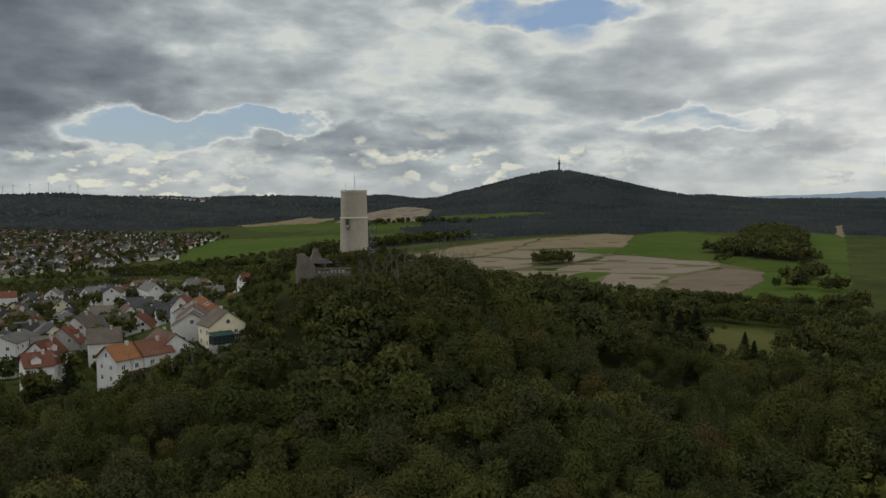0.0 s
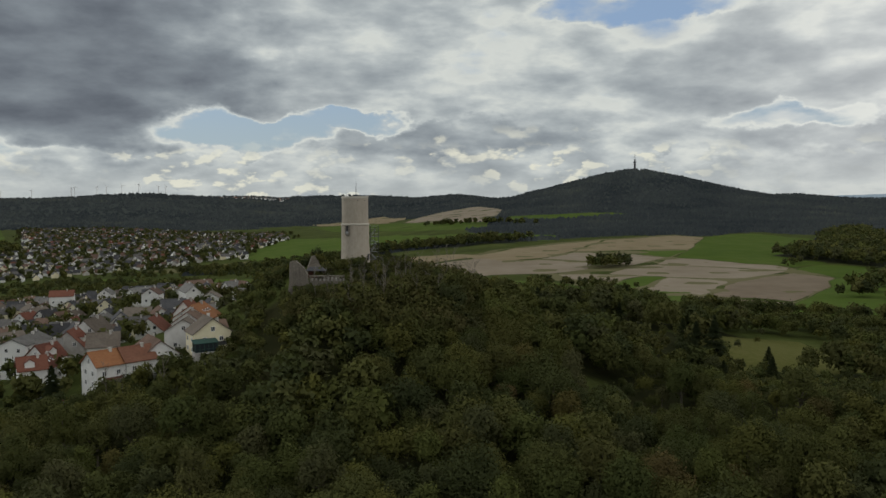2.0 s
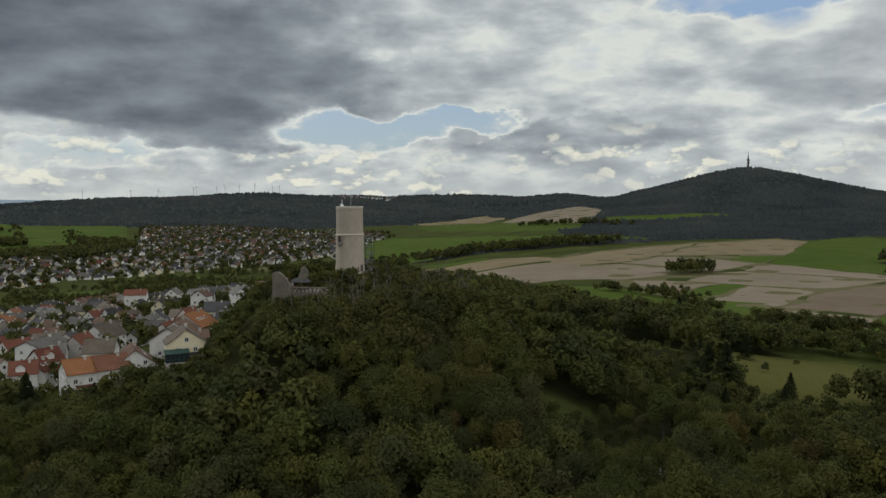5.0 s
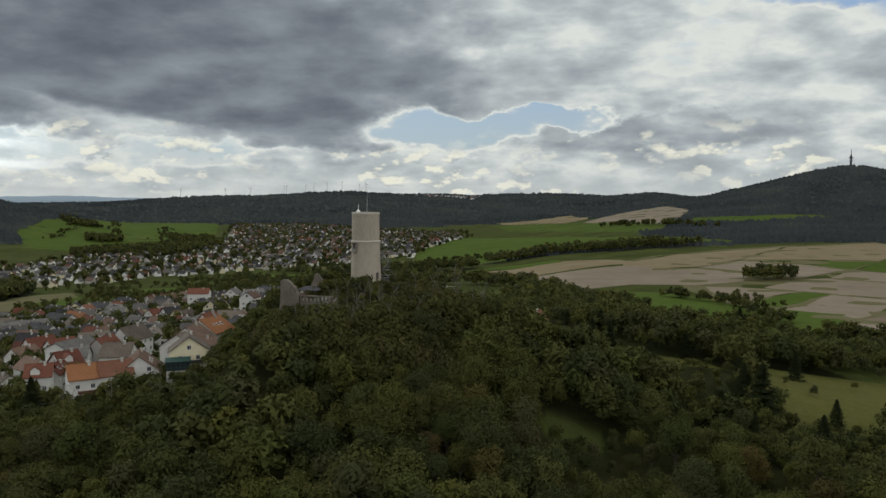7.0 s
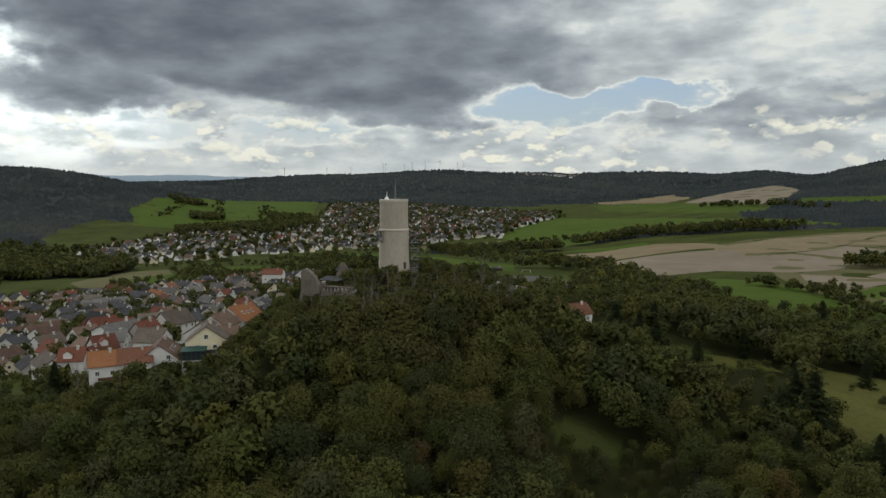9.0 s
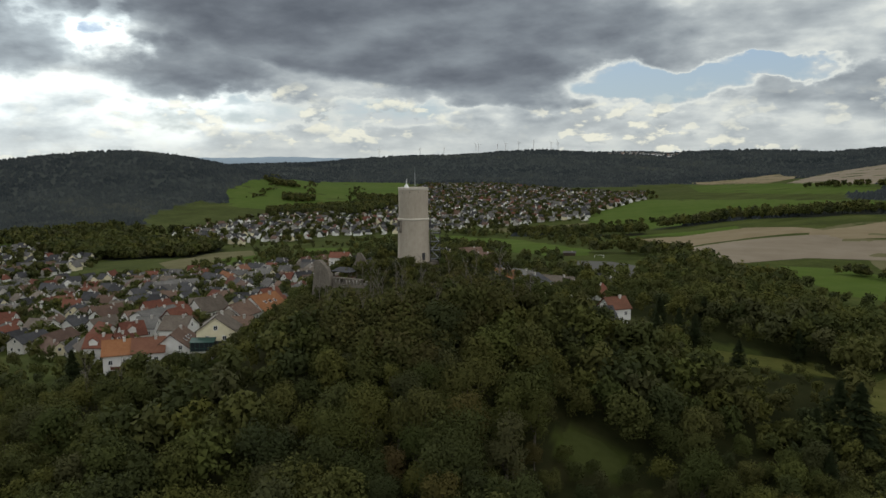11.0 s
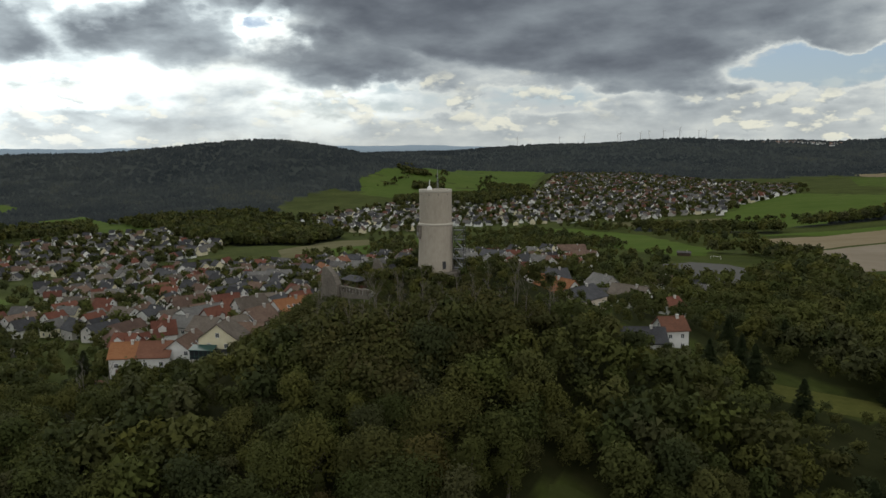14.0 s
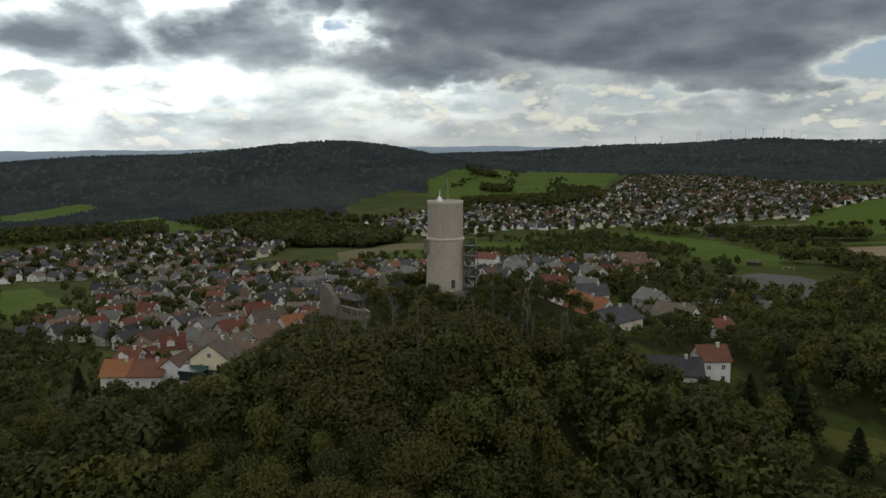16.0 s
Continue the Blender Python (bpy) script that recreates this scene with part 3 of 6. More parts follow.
def in_field(x, y):
    """Whether points lie on farmed land."""
    hit = np.zeros(np.shape(x), bool)
    for row in FIELDS:
        hit |= inside(row[2], x, y)
    return hit


def far_wood(x, y):
    """Whether the land is wooded, away from the castle hill."""
    r, az = np.hypot(x, y), np.degrees(np.arctan2(-x, y))
    az = np.where(az < -60, az + 360, az)
    edge = np.interp(az, [a for a, _ in WOOD_EDGE], [d for _, d in WOOD_EDGE]) * (1 + 0.035 * wobble(x, y, 260, 3.0) + 0.02 * wobble(x, y, 90, 5.0))
    w = r > edge
    w = w & ~in_field(x, y)
    for poly in WOODS:
        w = w | inside(poly, x + 6 * wobble(x, y, 60, 1.0), y + 6 * wobble(x, y, 60, 2.0))
    return w


NEAR_HOUSES = [(-50, -68), (-44, -62), (-43, -54), (-29, -49), (-33, -40), (-42, -38), (-44, -32), (-48, -20), (8, 52), (39, 54), (36, 42), (7, 103), (-14, 108), (-17, 66), (-8, 66), (-54, 142), (-37, 199)]


SLOPE = [(66, 42), (62, 53), (95, 75), (108, 60)]
MEADOW = [(110, 84), (140, 96), (172, 104), (182, 50), (160, 26), (128, 10), (115, 38)]


def wooded(x, y):
    """How densely the ground near the castle is wooded, 0 to 1."""
    x, y = np.asarray(x, float), np.asarray(y, float)
    r = np.hypot(x, y)
    w = 1.0 * ((r > 14) & (r < 178))
    w = w * ~((x < -24) & (y > -64))
    w = w * ~((x < -10) & (y > -30))
    w = w * ~((x < -56) & (y > -84))
    w = np.where((y > 36) & (x < 90), w * 0.85, w)
    for hx, hy in NEAR_HOUSES:
        w = w * (np.hypot(x - hx, y - hy) > (11 if hy > 0 else 13))
    w = w * ~(np.hypot((x - 77) / 9.5, (y + 31) / 6.5) < 1)
    w = w * ~(np.hypot((x - 100) / 8, (y + 58) / 6) < 1)
    w = w * ~(np.hypot((x - 124) / 9, (y + 44) / 8) < 1)
    w = w * ~inside(MEADOW, x, y) * ~inside(SLOPE, x, y)
    w = w * ~(np.hypot((x - 78) / 16, (y - 62) / 8) < 1)
    w = w * ~((x > -16) & (x < 4) & (y > -27) & (y < -2))
    return w


def tree_scale(x, y):
    """Trees stay low along the village edge and round the castle."""
    d = min(math.hypot(x - hx, y - hy) for hx, hy in NEAR_HOUSES)
    c, r = math.hypot(x + 4, y + 25), math.hypot(x, y)
    z = float(height(x, y))
    roof = min(1.2 if r < 60 else 99, -6.5 + 0.22 * max(c - 6, 0) if c < 32 else 99)
    if 100 < x < 180 and -34 < y < 20:
        return 0.5 if x > 122 else 0.62
    if 74 < x < 118 and 22 < y < 58:
        return 0.45
    if math.hypot(x - 86, y + 44) < 18:
        return 0.5
    if x < -12 and y < -72:
        return 0.78 if y > -86 else 0.95
    if x > 14 and y > -10 and r < 85:
        roof = min(roof, -4.5 - 0.05 * max(0.0, r - 40))
    return max(0.18, min(1.0, 0.40 + max(0.0, d - 13) / 55, (roof - z) / 11.5))


def ground_mesh():
    """One sheet from the castle hill to the horizon, finer where it is near and in view."""
    inner = np.arange(-45, 115, 0.5)
    outer = np.arange(115, 315, 2.5)
    turns = np.radians(np.concatenate([inner, outer]))
    radii = np.concatenate([np.arange(4, 300, 4.0), 300 * (4930 / 300) ** np.linspace(0, 1, 170)])
    cx, cy = 90.0, -150.0
    x = cx - np.outer(radii, np.sin(turns))
    y = cy + np.outer(radii, np.cos(turns))
    z = height(x, y)
    n = len(turns)
    verts = np.stack([x, y, z], -1).reshape(-1, 3)
    verts = np.vstack([verts, [cx, cy, float(height(cx, cy))]])
    faces = [(i * n + j, i * n + (j + 1) % n, (i + 1) * n + (j + 1) % n, (i + 1) * n + j) for i in range(len(radii) - 1) for j in range(n)]
    faces += [(len(verts) - 1, (j + 1) % n, j) for j in range(n)]
    me = mesh_of("ground", verts, faces, M_GROUND, True)
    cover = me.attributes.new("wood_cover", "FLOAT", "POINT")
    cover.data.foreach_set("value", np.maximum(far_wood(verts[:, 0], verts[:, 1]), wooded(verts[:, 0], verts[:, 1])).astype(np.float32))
    return me


def ground_material():
    """Grass in the valley, dark wood floor on the hills, haze painted blue-grey into the far woods."""
    m = bpy.data.materials.new("ground")
    m.use_nodes = True
    k = Nodes(m.node_tree)
    co = k.add("ShaderNodeTexCoord").outputs["Object"]
    x, y, z = k.add("ShaderNodeSeparateXYZ", [co]).outputs
    fine = k.noise(co, 0.25, 6, 0.65)
    mid = k.noise(co, 0.02, 5, 0.6)
    big = k.noise(co, 0.0035, 5, 0.6)
    grass = k.ramp(k.span(k.math("ADD", k.math("MULTIPLY", fine, 0.4), k.math("MULTIPLY", mid, 0.6)), 0.32, 0.7, kind="LINEAR"),
                   [(0.0, (0.028, 0.036, 0.010)), (0.5, (0.048, 0.060, 0.016)), (1.0, (0.080, 0.090, 0.028))])
    patch = k.span(k.math("ADD", k.math("MULTIPLY", k.noise(co, 0.09, 7, 0.7), 0.6), k.math("MULTIPLY", big, 0.4)), 0.35, 0.68, kind="LINEAR")
    # from 500 m outwards the wood floor takes on a painted haze tint
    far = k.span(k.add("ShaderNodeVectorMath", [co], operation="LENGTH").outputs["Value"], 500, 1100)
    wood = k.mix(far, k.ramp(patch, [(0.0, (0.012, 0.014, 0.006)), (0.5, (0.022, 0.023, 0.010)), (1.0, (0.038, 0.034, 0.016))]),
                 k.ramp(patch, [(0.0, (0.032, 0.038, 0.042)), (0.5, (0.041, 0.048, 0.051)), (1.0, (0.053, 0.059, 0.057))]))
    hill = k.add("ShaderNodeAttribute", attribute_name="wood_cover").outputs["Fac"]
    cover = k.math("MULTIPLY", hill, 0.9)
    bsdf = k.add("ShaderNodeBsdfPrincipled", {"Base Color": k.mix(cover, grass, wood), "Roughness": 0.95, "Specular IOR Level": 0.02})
    b = k.add("ShaderNodeBump", {"Strength": 0.6, "Distance": 0.5, "Height": k.noise(co, 0.09, 5, 0.7)})
    k.tree.links.new(b.outputs[0], bsdf.inputs["Normal"])
    k.add("ShaderNodeOutputMaterial", [bsdf.outputs[0]])
    return m


M_GROUND = ground_material()
tagged(new("ground", ground_mesh()), "rolling valley ground with grass and dark wooded hills, hazed blue far off", "ground", kind="structure")


def distant_ridge():
    """The hills behind the ring of woods, at the edge of sight, pale with painted haze."""
    turns = np.arange(-46, 116, 0.15)
    a = np.radians(turns)
    tops = [(-46, 60), (-36, 70), (-30, 80), (-27, 84), (-24, 72), (-19, 58), (-15, 46), (0, 25), (40, 25), (46, 44), (50, 52), (55, 52), (60, 45), (71, 40), (90, 38), (116, 38)]
    top = np.interp(turns, [p[0] for p in tops], [p[1] for p in tops]) + 2.2 * np.sin(turns * 0.9) + 1.1 * np.sin(turns * 2.7 + 1) + 0.6 * np.sin(turns * 7.1)
    rings = []
    for r, h in ((4560, top * 0 - 90), (4640, top * 0.55 - 20), (4710, top), (4760, top - 12), (4800, top * 0 - 90)):
        rings.append(np.stack([90 - r * np.sin(a), -150 + r * np.cos(a), h], -1))
    n = len(turns)
    faces = [(i * n + j, i * n + j + 1, (i + 1) * n + j + 1, (i + 1) * n + j) for i in range(4) for j in range(n - 1)]
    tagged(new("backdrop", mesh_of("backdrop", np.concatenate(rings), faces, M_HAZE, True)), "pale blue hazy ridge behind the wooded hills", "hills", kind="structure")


distant_ridge()
# ---------------------------------------------------------------- the keep


def keep():
    ob = thing("castle_tower", pose(0, 0, 0, 0, 0, 0))
    bm = bmesh.new()
    lathe(bm, [(4.95, -4), (4.88, 0.0), (4.75, 3), (4.66, 7), (4.62, 11.7)], 72)
    part("lower_wall", bm, M_PLASTER, ob, "weathered beige rendered lower wall")
    bm = bmesh.new()
    lathe(bm, [(4.60, 11.69), (4.78, 11.78), (4.80, 12.1), (4.66, 12.22), (4.44, 12.32)], 72)
    part("string_course", bm, M_PLASTERPALE, ob, "pale projecting string course")
    bm = bmesh.new()
    lathe(bm, [(4.445, 12.30), (4.42, 16), (4.40, 20.62)], 72)
    part("upper_wall", bm, M_PLASTER, ob, "beige rendered upper wall")
    bm = bmesh.new()
    lathe(bm, [(4.40, 20.60), (4.50, 20.66), (4.52, 20.95), (4.46, 21.35), (3.85, 21.35), (3.80, 20.3), (0.01, 20.35)], 72)
    for v in bm.verts:
        if v.co.z > 21:
            v.co.z += 0.10 * noise.noise(v.co * 1.3)
    part("parapet", bm, M_PLASTERPALE, ob, "pale worn parapet")
    # the little bay, its opening closed by a dark slab
    a = radians(-105)
    m = Matrix.Translation((4.60 * math.cos(a), 4.60 * math.sin(a), 0)) @ Matrix.Rotation(a + math.pi / 2, 4, "Z")
    bm = bmesh.new()
    for row in ((-0.75, -0.5, -0.75, 0.3, 8.9, 11.5), (0.5, 0.75, -0.75, 0.3, 8.9, 11.5), (-0.75, 0.75, -0.78, 0.3, 11.5, 11.7), (-0.75, 0.75, -0.78, 0.3, 8.55, 9.0), (-0.5, 0.5, -0.5, 0.3, 8.1, 8.55)):
        box(bm, *row)
    bay = part("bay", bm, M_STONE, ob, "small projecting stone bay")
    bay.matrix_local = m
    # dark slab stands in for the unlit depth of the bay
    boxes("opening", [(-0.49, 0.49, -0.35, -0.1, 9.0, 11.5)], M_DARKSTEEL, bay, "dark slab for the shade inside the opening")
    boxes("sill", [(-0.49, 0.49, -0.76, -0.6, 9.0, 9.75)], M_STEEL, bay)
    # small dark blocks stand for the shade in the drain holes
    for ang, z in ((-95, 19.9), (-62, 19.9), (-28, 19.9), (5, 19.9), (-130, 19.9)):
        a = radians(ang)
        hole = boxes("drain_hole", [(-0.11, 0.11, -0.05, 0.12, z, z + 0.26)], M_DARKSTEEL, ob)
        hole.matrix_local = Matrix.Translation((4.40 * math.cos(a), 4.40 * math.sin(a), 0)) @ Matrix.Rotation(a + math.pi / 2, 4, "Z")
    a = radians(-12)
    door = boxes("doorway", [(-0.5, 0.5, -0.06, 0.2, 0.0, 2.1)], M_DARKSTEEL, ob, "narrow dark doorway")
    door.matrix_local = Matrix.Translation((4.88 * math.cos(a), 4.88 * math.sin(a), 0)) @ Matrix.Rotation(a + math.pi / 2, 4, "Z")
    return tagged(ob, "tall round keep with weathered beige render on a hilltop", "tower")


keep()

# ---------------------------------------------------------------- trees


def leaf_quads(rng, centre, radii, count, size, heart, shell=0.35):
    """Small leaf sprays scattered through the outer shell of a lobe."""
    d = rng.normal(size=(count, 3))
    d /= np.linalg.norm(d, axis=1)[:, None]
    d[:, 2] = np.where(d[:, 2] < -0.35, -d[:, 2], d[:, 2])
    depth = shell + (1 - shell) * rng.random(count) ** 0.5
    depth *= 1 + 0.16 * np.sin(7 * d[:, 0] + 3 * d[:, 2] + rng.random() * 6) * np.cos(6 * d[:, 1] + rng.random() * 6)
    at = np.asarray(centre) + (d * depth[:, None] + 0.13 * rng.normal(size=(count, 3))) * np.asarray(radii)
    n = d + rng.normal(size=(count, 3)) * 0.42
    n /= np.linalg.norm(n, axis=1)[:, None]
    u = np.cross(n, rng.normal(size=(count, 3)))
    u /= np.linalg.norm(u, axis=1)[:, None]
    v = np.cross(n, u)
    s = size * (0.55 + 0.9 * rng.random(count))[:, None]
    bend = n * s * 0.3
    skew = (rng.random(count) - 0.5)[:, None] * s
    whole = at - np.asarray(heart)
    face = 0.5 * d + 0.6 * whole / np.linalg.norm(whole, axis=1)[:, None] + n * 0.3 + np.array([0, 0, 0.3])
    face /= np.linalg.norm(face, axis=1)[:, None]
    a, b, c = at - u * s - v * s * 0.6 - bend, at + u * s - v * s * 0.5 - bend, at + u * skew + v * s
    turned = (np.einsum("ij,ij->i", np.cross(b - a, c - a), face) < 0)[:, None]
    a, b = np.where(turned, b, a), np.where(turned, a, b)
    return np.stack([a, b, c, (a + b + c) / 3 + face], 1)


def broadleaf(seed, high, wide, count, size):
    """Trunk rods and crown quads of one tree: returns (rods, quads)."""
    rng = np.random.default_rng(seed)
    rods, parts = [], []
    lean = rng.normal(size=2) * 0.04 * high
    fork = high * (0.28 + 0.1 * rng.random())
    rods.append(((0, 0, -1.5), (lean[0] * 0.4, lean[1] * 0.4, fork), 0.03 * high, 0.02 * high))
    top = (lean[0], lean[1], high * 0.82)
    rods.append(((lean[0] * 0.4, lean[1] * 0.4, fork), top, 0.02 * high, 0.006 * high))
    lobes = [((lean[0], lean[1], high * 0.72), (wide * 0.34, wide * 0.34, high * 0.29))]
    n = int(11 + rng.integers(0, 5))
    for i in range(n):
        a = 2.4 * i + rng.random() * 0.7
        r = wide * (0.14 + 0.24 * rng.random())
        h = high * (0.34 + 0.50 * rng.random() * (1.25 - r / wide))
        c = (lean[0] * 0.6 + r * math.cos(a), lean[1] * 0.6 + r * math.sin(a), h)
        q = wide * (0.15 + 0.11 * rng.random())
        lobes.append((c, (q, q, q * (1.0 + 0.8 * rng.random()))))
        rods.append(((lean[0] * 0.4, lean[1] * 0.4, fork * (0.8 + 0.5 * rng.random())), c, 0.010 * high, 0.003 * high))
    weight = np.array([r[0] * r[1] + r[0] * r[2] for _, r in lobes])
    for (c, r), w in zip(lobes, weight / weight.sum()):
        parts.append(leaf_quads(rng, c, r, max(6, int(count * w)), size, (lean[0], lean[1], high * 0.42)))
    return rods, np.concatenate(parts)


def fir(seed, high, wide, count, size):
    """A conifer: trunk and drooping tiers of needle sprays."""
    rng = np.random.default_rng(seed)
    f = rng.random(count) ** 0.75
    z = high * (0.06 + 0.94 * f)
    tier = 0.72 + 0.28 * np.sin(z * 5.0 + rng.random() * 6 + 1.5 * np.sin(3 * rng.random(count)))
    reach = wide * 0.5 * (1 - f) ** 0.85 * (0.35 + 0.65 * rng.random(count) ** 0.5) * tier + 0.05
    a = rng.random(count) * 6.2832
    out = np.stack([np.cos(a), np.sin(a), np.zeros(count)], -1)
    at = out * reach[:, None] + np.stack([0 * z, 0 * z, z - 0.12 * reach], -1)
    side = np.stack([-np.sin(a), np.cos(a), np.zeros(count)], -1)
    s = (size * (0.6 + 0.8 * rng.random(count)) * (0.5 + 0.5 * (1 - f)))[:, None]
    down = np.array([0, 0, -0.4])
    up = np.array([0, 0, 0.25])
    q = np.stack([at - out * s + up * s, at - side * s * 0.55 + down * s * 0.3, at + out * s * 1.1 + down * s, at + side * s * 0.55 + down * s * 0.3], 1)
    return [((0, 0, -1.5), (0, 0, high * 0.97), 0.018 * high, 0.004)], q


def bare_tree(seed, high):
    """A leafless tree: a pale trunk, limbs and twigs."""
    rng = np.random.default_rng(seed)
    rods = [((0, 0, -1.5), (0.2, 0.1, high * 0.6), 0.010 * high, 0.006 * high), ((0.2, 0.1, high * 0.6), (0.35, 0.0, high), 0.006 * high, 0.0015 * high)]
    for i in range(11):
        h = high * (0.3 + 0.65 * rng.random())
        a = rng.random() * 6.2832
        l = high * (0.12 + 0.16 * rng.random())
        tip = (0.2 + l * 0.4 * math.cos(a), 0.1 + l * 0.4 * math.sin(a), h + l * 0.95)
        rods.append(((0.15, 0.1, h), tip, 0.0035 * high, 0.001 * high))
        for j in range(3):
            b = a + rng.normal() * 0.8
            s = 0.4 + 0.5 * rng.random()
            o = (0.15 + (tip[0] - 0.15) * s, 0.1 + (tip[1] - 0.1) * s, h + (tip[2] - h) * s)
            rods.append((o, (o[0] + l * 0.4 * math.cos(b), o[1] + l * 0.4 * math.sin(b), o[2] + l * 0.45), 0.002 * high, 0.0008 * high))
    return rods


def rods_mesh(name, rods, mat, sides=5):
    bm = bmesh.new()
    for a, b, r0, r1 in rods:
        rod(bm, a, b, r0, r1, sides)
    me = bpy.data.meshes.new(name)
    bm.to_mesh(me)
    bm.free()
    me.materials.append(mat)
    return me


def tree_thing(name, rods, crown, leaf, label, category="tree", group="trees of the castle hill"):
    ob = thing(name)
    part("trunk", rods_mesh("trunk", rods, M_BARK), None, ob)
    part("crown", (quads if leaf is M_NEEDLE else leaves)("crown", crown, leaf), None, ob)
    return tagged(ob, label, category, group)


def on_ground(x, y, turn=0.0, size=1.0, sink=0.0):
    return pose(x, y, float(height(x, y)) - sink, 0, 0, turn) @ Matrix.Scale(size, 4)


def wood_spots(rng, tries, gap, x0, x1, y0, y1, rule):
    spots = []
    cells = {}
    for _ in range(tries):
        x, y = x0 + (x1 - x0) * rng.random(), y0 + (y1 - y0) * rng.random()
        if rng.random() > rule(x, y):
            continue
        c = (int(x // gap), int(y // gap))
        if any(math.hypot(x - p[0], y - p[1]) < gap * 0.8 for i in (-1, 0, 1) for j in (-1, 0, 1) for p in cells.get((c[0] + i, c[1] + j), ())):
            continue
        cells.setdefault(c, []).append((x, y))
        spots.append((x, y))
    return spots


rng = np.random.default_rng(5)
spots = wood_spots(rng, 26000, 6.5, -120, 190, -165, 125, lambda x, y: float(wooded(x, y)))
FRONT = [(-30, -120), (20, -135), (70, -120), (105, -85), (112, -45), (60, -60)]  # the slope that faces the open side
spots.sort(key=lambda p: min(math.hypot(p[0] - a, p[1] - b) for a, b in FRONT))
NEAR = 185
kinds = []
for i in range(8):
    high, wide = (9.6, 11.6, 9.0, 12.0, 10.2, 10.6, 8.6, 10.0)[i], (10.4, 7.6, 11.4, 6.8, 10.4, 8.4, 9.6, 8.4)[i]
    rods_, crown_ = broadleaf(100 + i, high, wide, 5400, 0.172)
    leaf = M_LEAF2 if i == 7 else M_LEAF
    kinds.append(tree_thing("tree", rods_, crown_, leaf, "brownish broadleaf tree on the castle hill" if i == 7 else "dense dark green broadleaf tree on the wooded castle hill"))
used = set()
for n, (x, y) in enumerate(spots[:NEAR]):
    i = int(rng.integers(0, 8)) if rng.random() > 0.35 else int(rng.integers(0, 7))
    size = min(0.72 + 0.62 * rng.random() ** 1.5, 1.35) * tree_scale(x, y)
    m = on_ground(x, y, 360 * rng.random(), size)
    if i not in used:
        used.add(i)
        kinds[i].matrix_world = m
    else:
        ob = copy_thing(kinds[i], m)
        ob.scale = (size, size, size)


def joined_wood(name, places, makers, mat, label, barkmat=None):
    """Many trees too far to count, as one mesh."""
    out = []
    for x, y, turn, size, i in places:
        q = makers[i] * size
        c, s = math.cos(turn), math.sin(turn)
        q = q @ np.array([[c, s, 0], [-s, c, 0], [0, 0, 1]])
        out.append(q + np.array([x, y, float(height(x, y))]))
    me = leaves(name, np.concatenate(out), mat)
    tone = me.attributes.new("tree_tone", "FLOAT", "POINT")
    own = np.random.default_rng(len(places)).random(len(places))
    tone.data.foreach_set("value", np.repeat(own, [3 * len(q) for q in out]).astype(np.float32))
    return tagged(new(name, me), label, "trees", kind="stuff")


light = [broadleaf(200 + i, 9.4 + 0.9 * (i % 3), 10.4 - 1.3 * (i % 3), 1950, 0.265)[1] for i in range(6)]
light += [broadleaf(220 + i, 9.4 + 0.9 * (i % 3), 10.4 - 1.3 * (i % 3), 430, 0.54)[1] for i in range(6)]
rest = [(x, y, 6.28 * rng.random(), (0.72 + 0.6 * rng.random() ** 1.5) * tree_scale(x, y), int(rng.integers(0, 6)) + (0 if n < 300 else 6)) for n, (x, y) in enumerate(spots[NEAR:])]

rest += [(133, 44, 1.0, 0.34, 1), (125, 50, 2.0, 0.26, 2), (146, 70, 2.0, 0.3, 3)]
CONIFERS = [(118, -8, 0.8), (112, 6, 1.0), (119, 14, 1.5), (134, -1, 0.95), (138, 20, 0.8), (114, 18, 1.3), (62, 52, 1.1), (70, 44, 1.2), (112, 34, 1.0), (108, 150, 1.3), (104, 190, 1.4), (58, 84, 1.0), (92, 70, 1.0), (60, 40, 1.0), (48, 70, 0.9), (-58, -77, 1.15), (128, 62, 0.9), (84, 40, 0.9), (152, -24, 0.8)]
firs = []
for n in range(3):
    rods_, crown_ = fir(500 + n, 10.5, 7.4 + 0.7 * n, 1500, 0.62)
    firs.append(tree_thing("fir_tree", rods_, crown_, M_NEEDLE, "dark green fir tree among the broadleaf wood", group="firs of the castle hill"))
for n, (x, y, size) in enumerate(CONIFERS):
    m = on_ground(x, y, 50.0 * n, size)
    if n < 3:
        firs[n].matrix_world = m
    else:
        copy_thing(firs[n % 3], m).scale = (size, size, size)

BARE = [(6, -28), (11, -30), (16, -25), (22, -22), (19, -37), (26, -30), (30, -26), (34, -16), (37, -10), (29, -8), (12, -48), (17, -47), (24, -40), (28, -36), (33, -30), (2, -37), (-2, -36), (25, -14), (40, 2), (31, 0), (8, -34), (12, -36), (15, -31), (18, -33), (20, -28), (24, -24), (27, -20), (23, -33), (30, -14), (34, -4), (38, 6), (33, -22), (14, -42), (10, -44), (20, -42), (5, -40), (-34, -84), (-40, -82), (-26, -80), (40, -6)]
bares = []
for n in range(4):
    ob = thing("bare_tree")
    part("trunk", rods_mesh("trunk", bare_tree(600 + n, 9.0), M_PALEBARK, 5), None, ob)
    bares.append(tagged(ob, "leafless pale-barked tree on the castle hill", "tree", "bare trees of the castle hill"))
for n, (x, y) in enumerate(BARE):
    size = max(0.7, min(1.3, (4.0 - float(height(x, y))) / 10)) * (0.85 + 0.06 * (n % 5))
    m = on_ground(x, y, 77.0 * n, size)
    if n < 4:
        bares[n].matrix_world = m
    else:
        copy_thing(bares[n % 4], m).scale = (size, size, size)

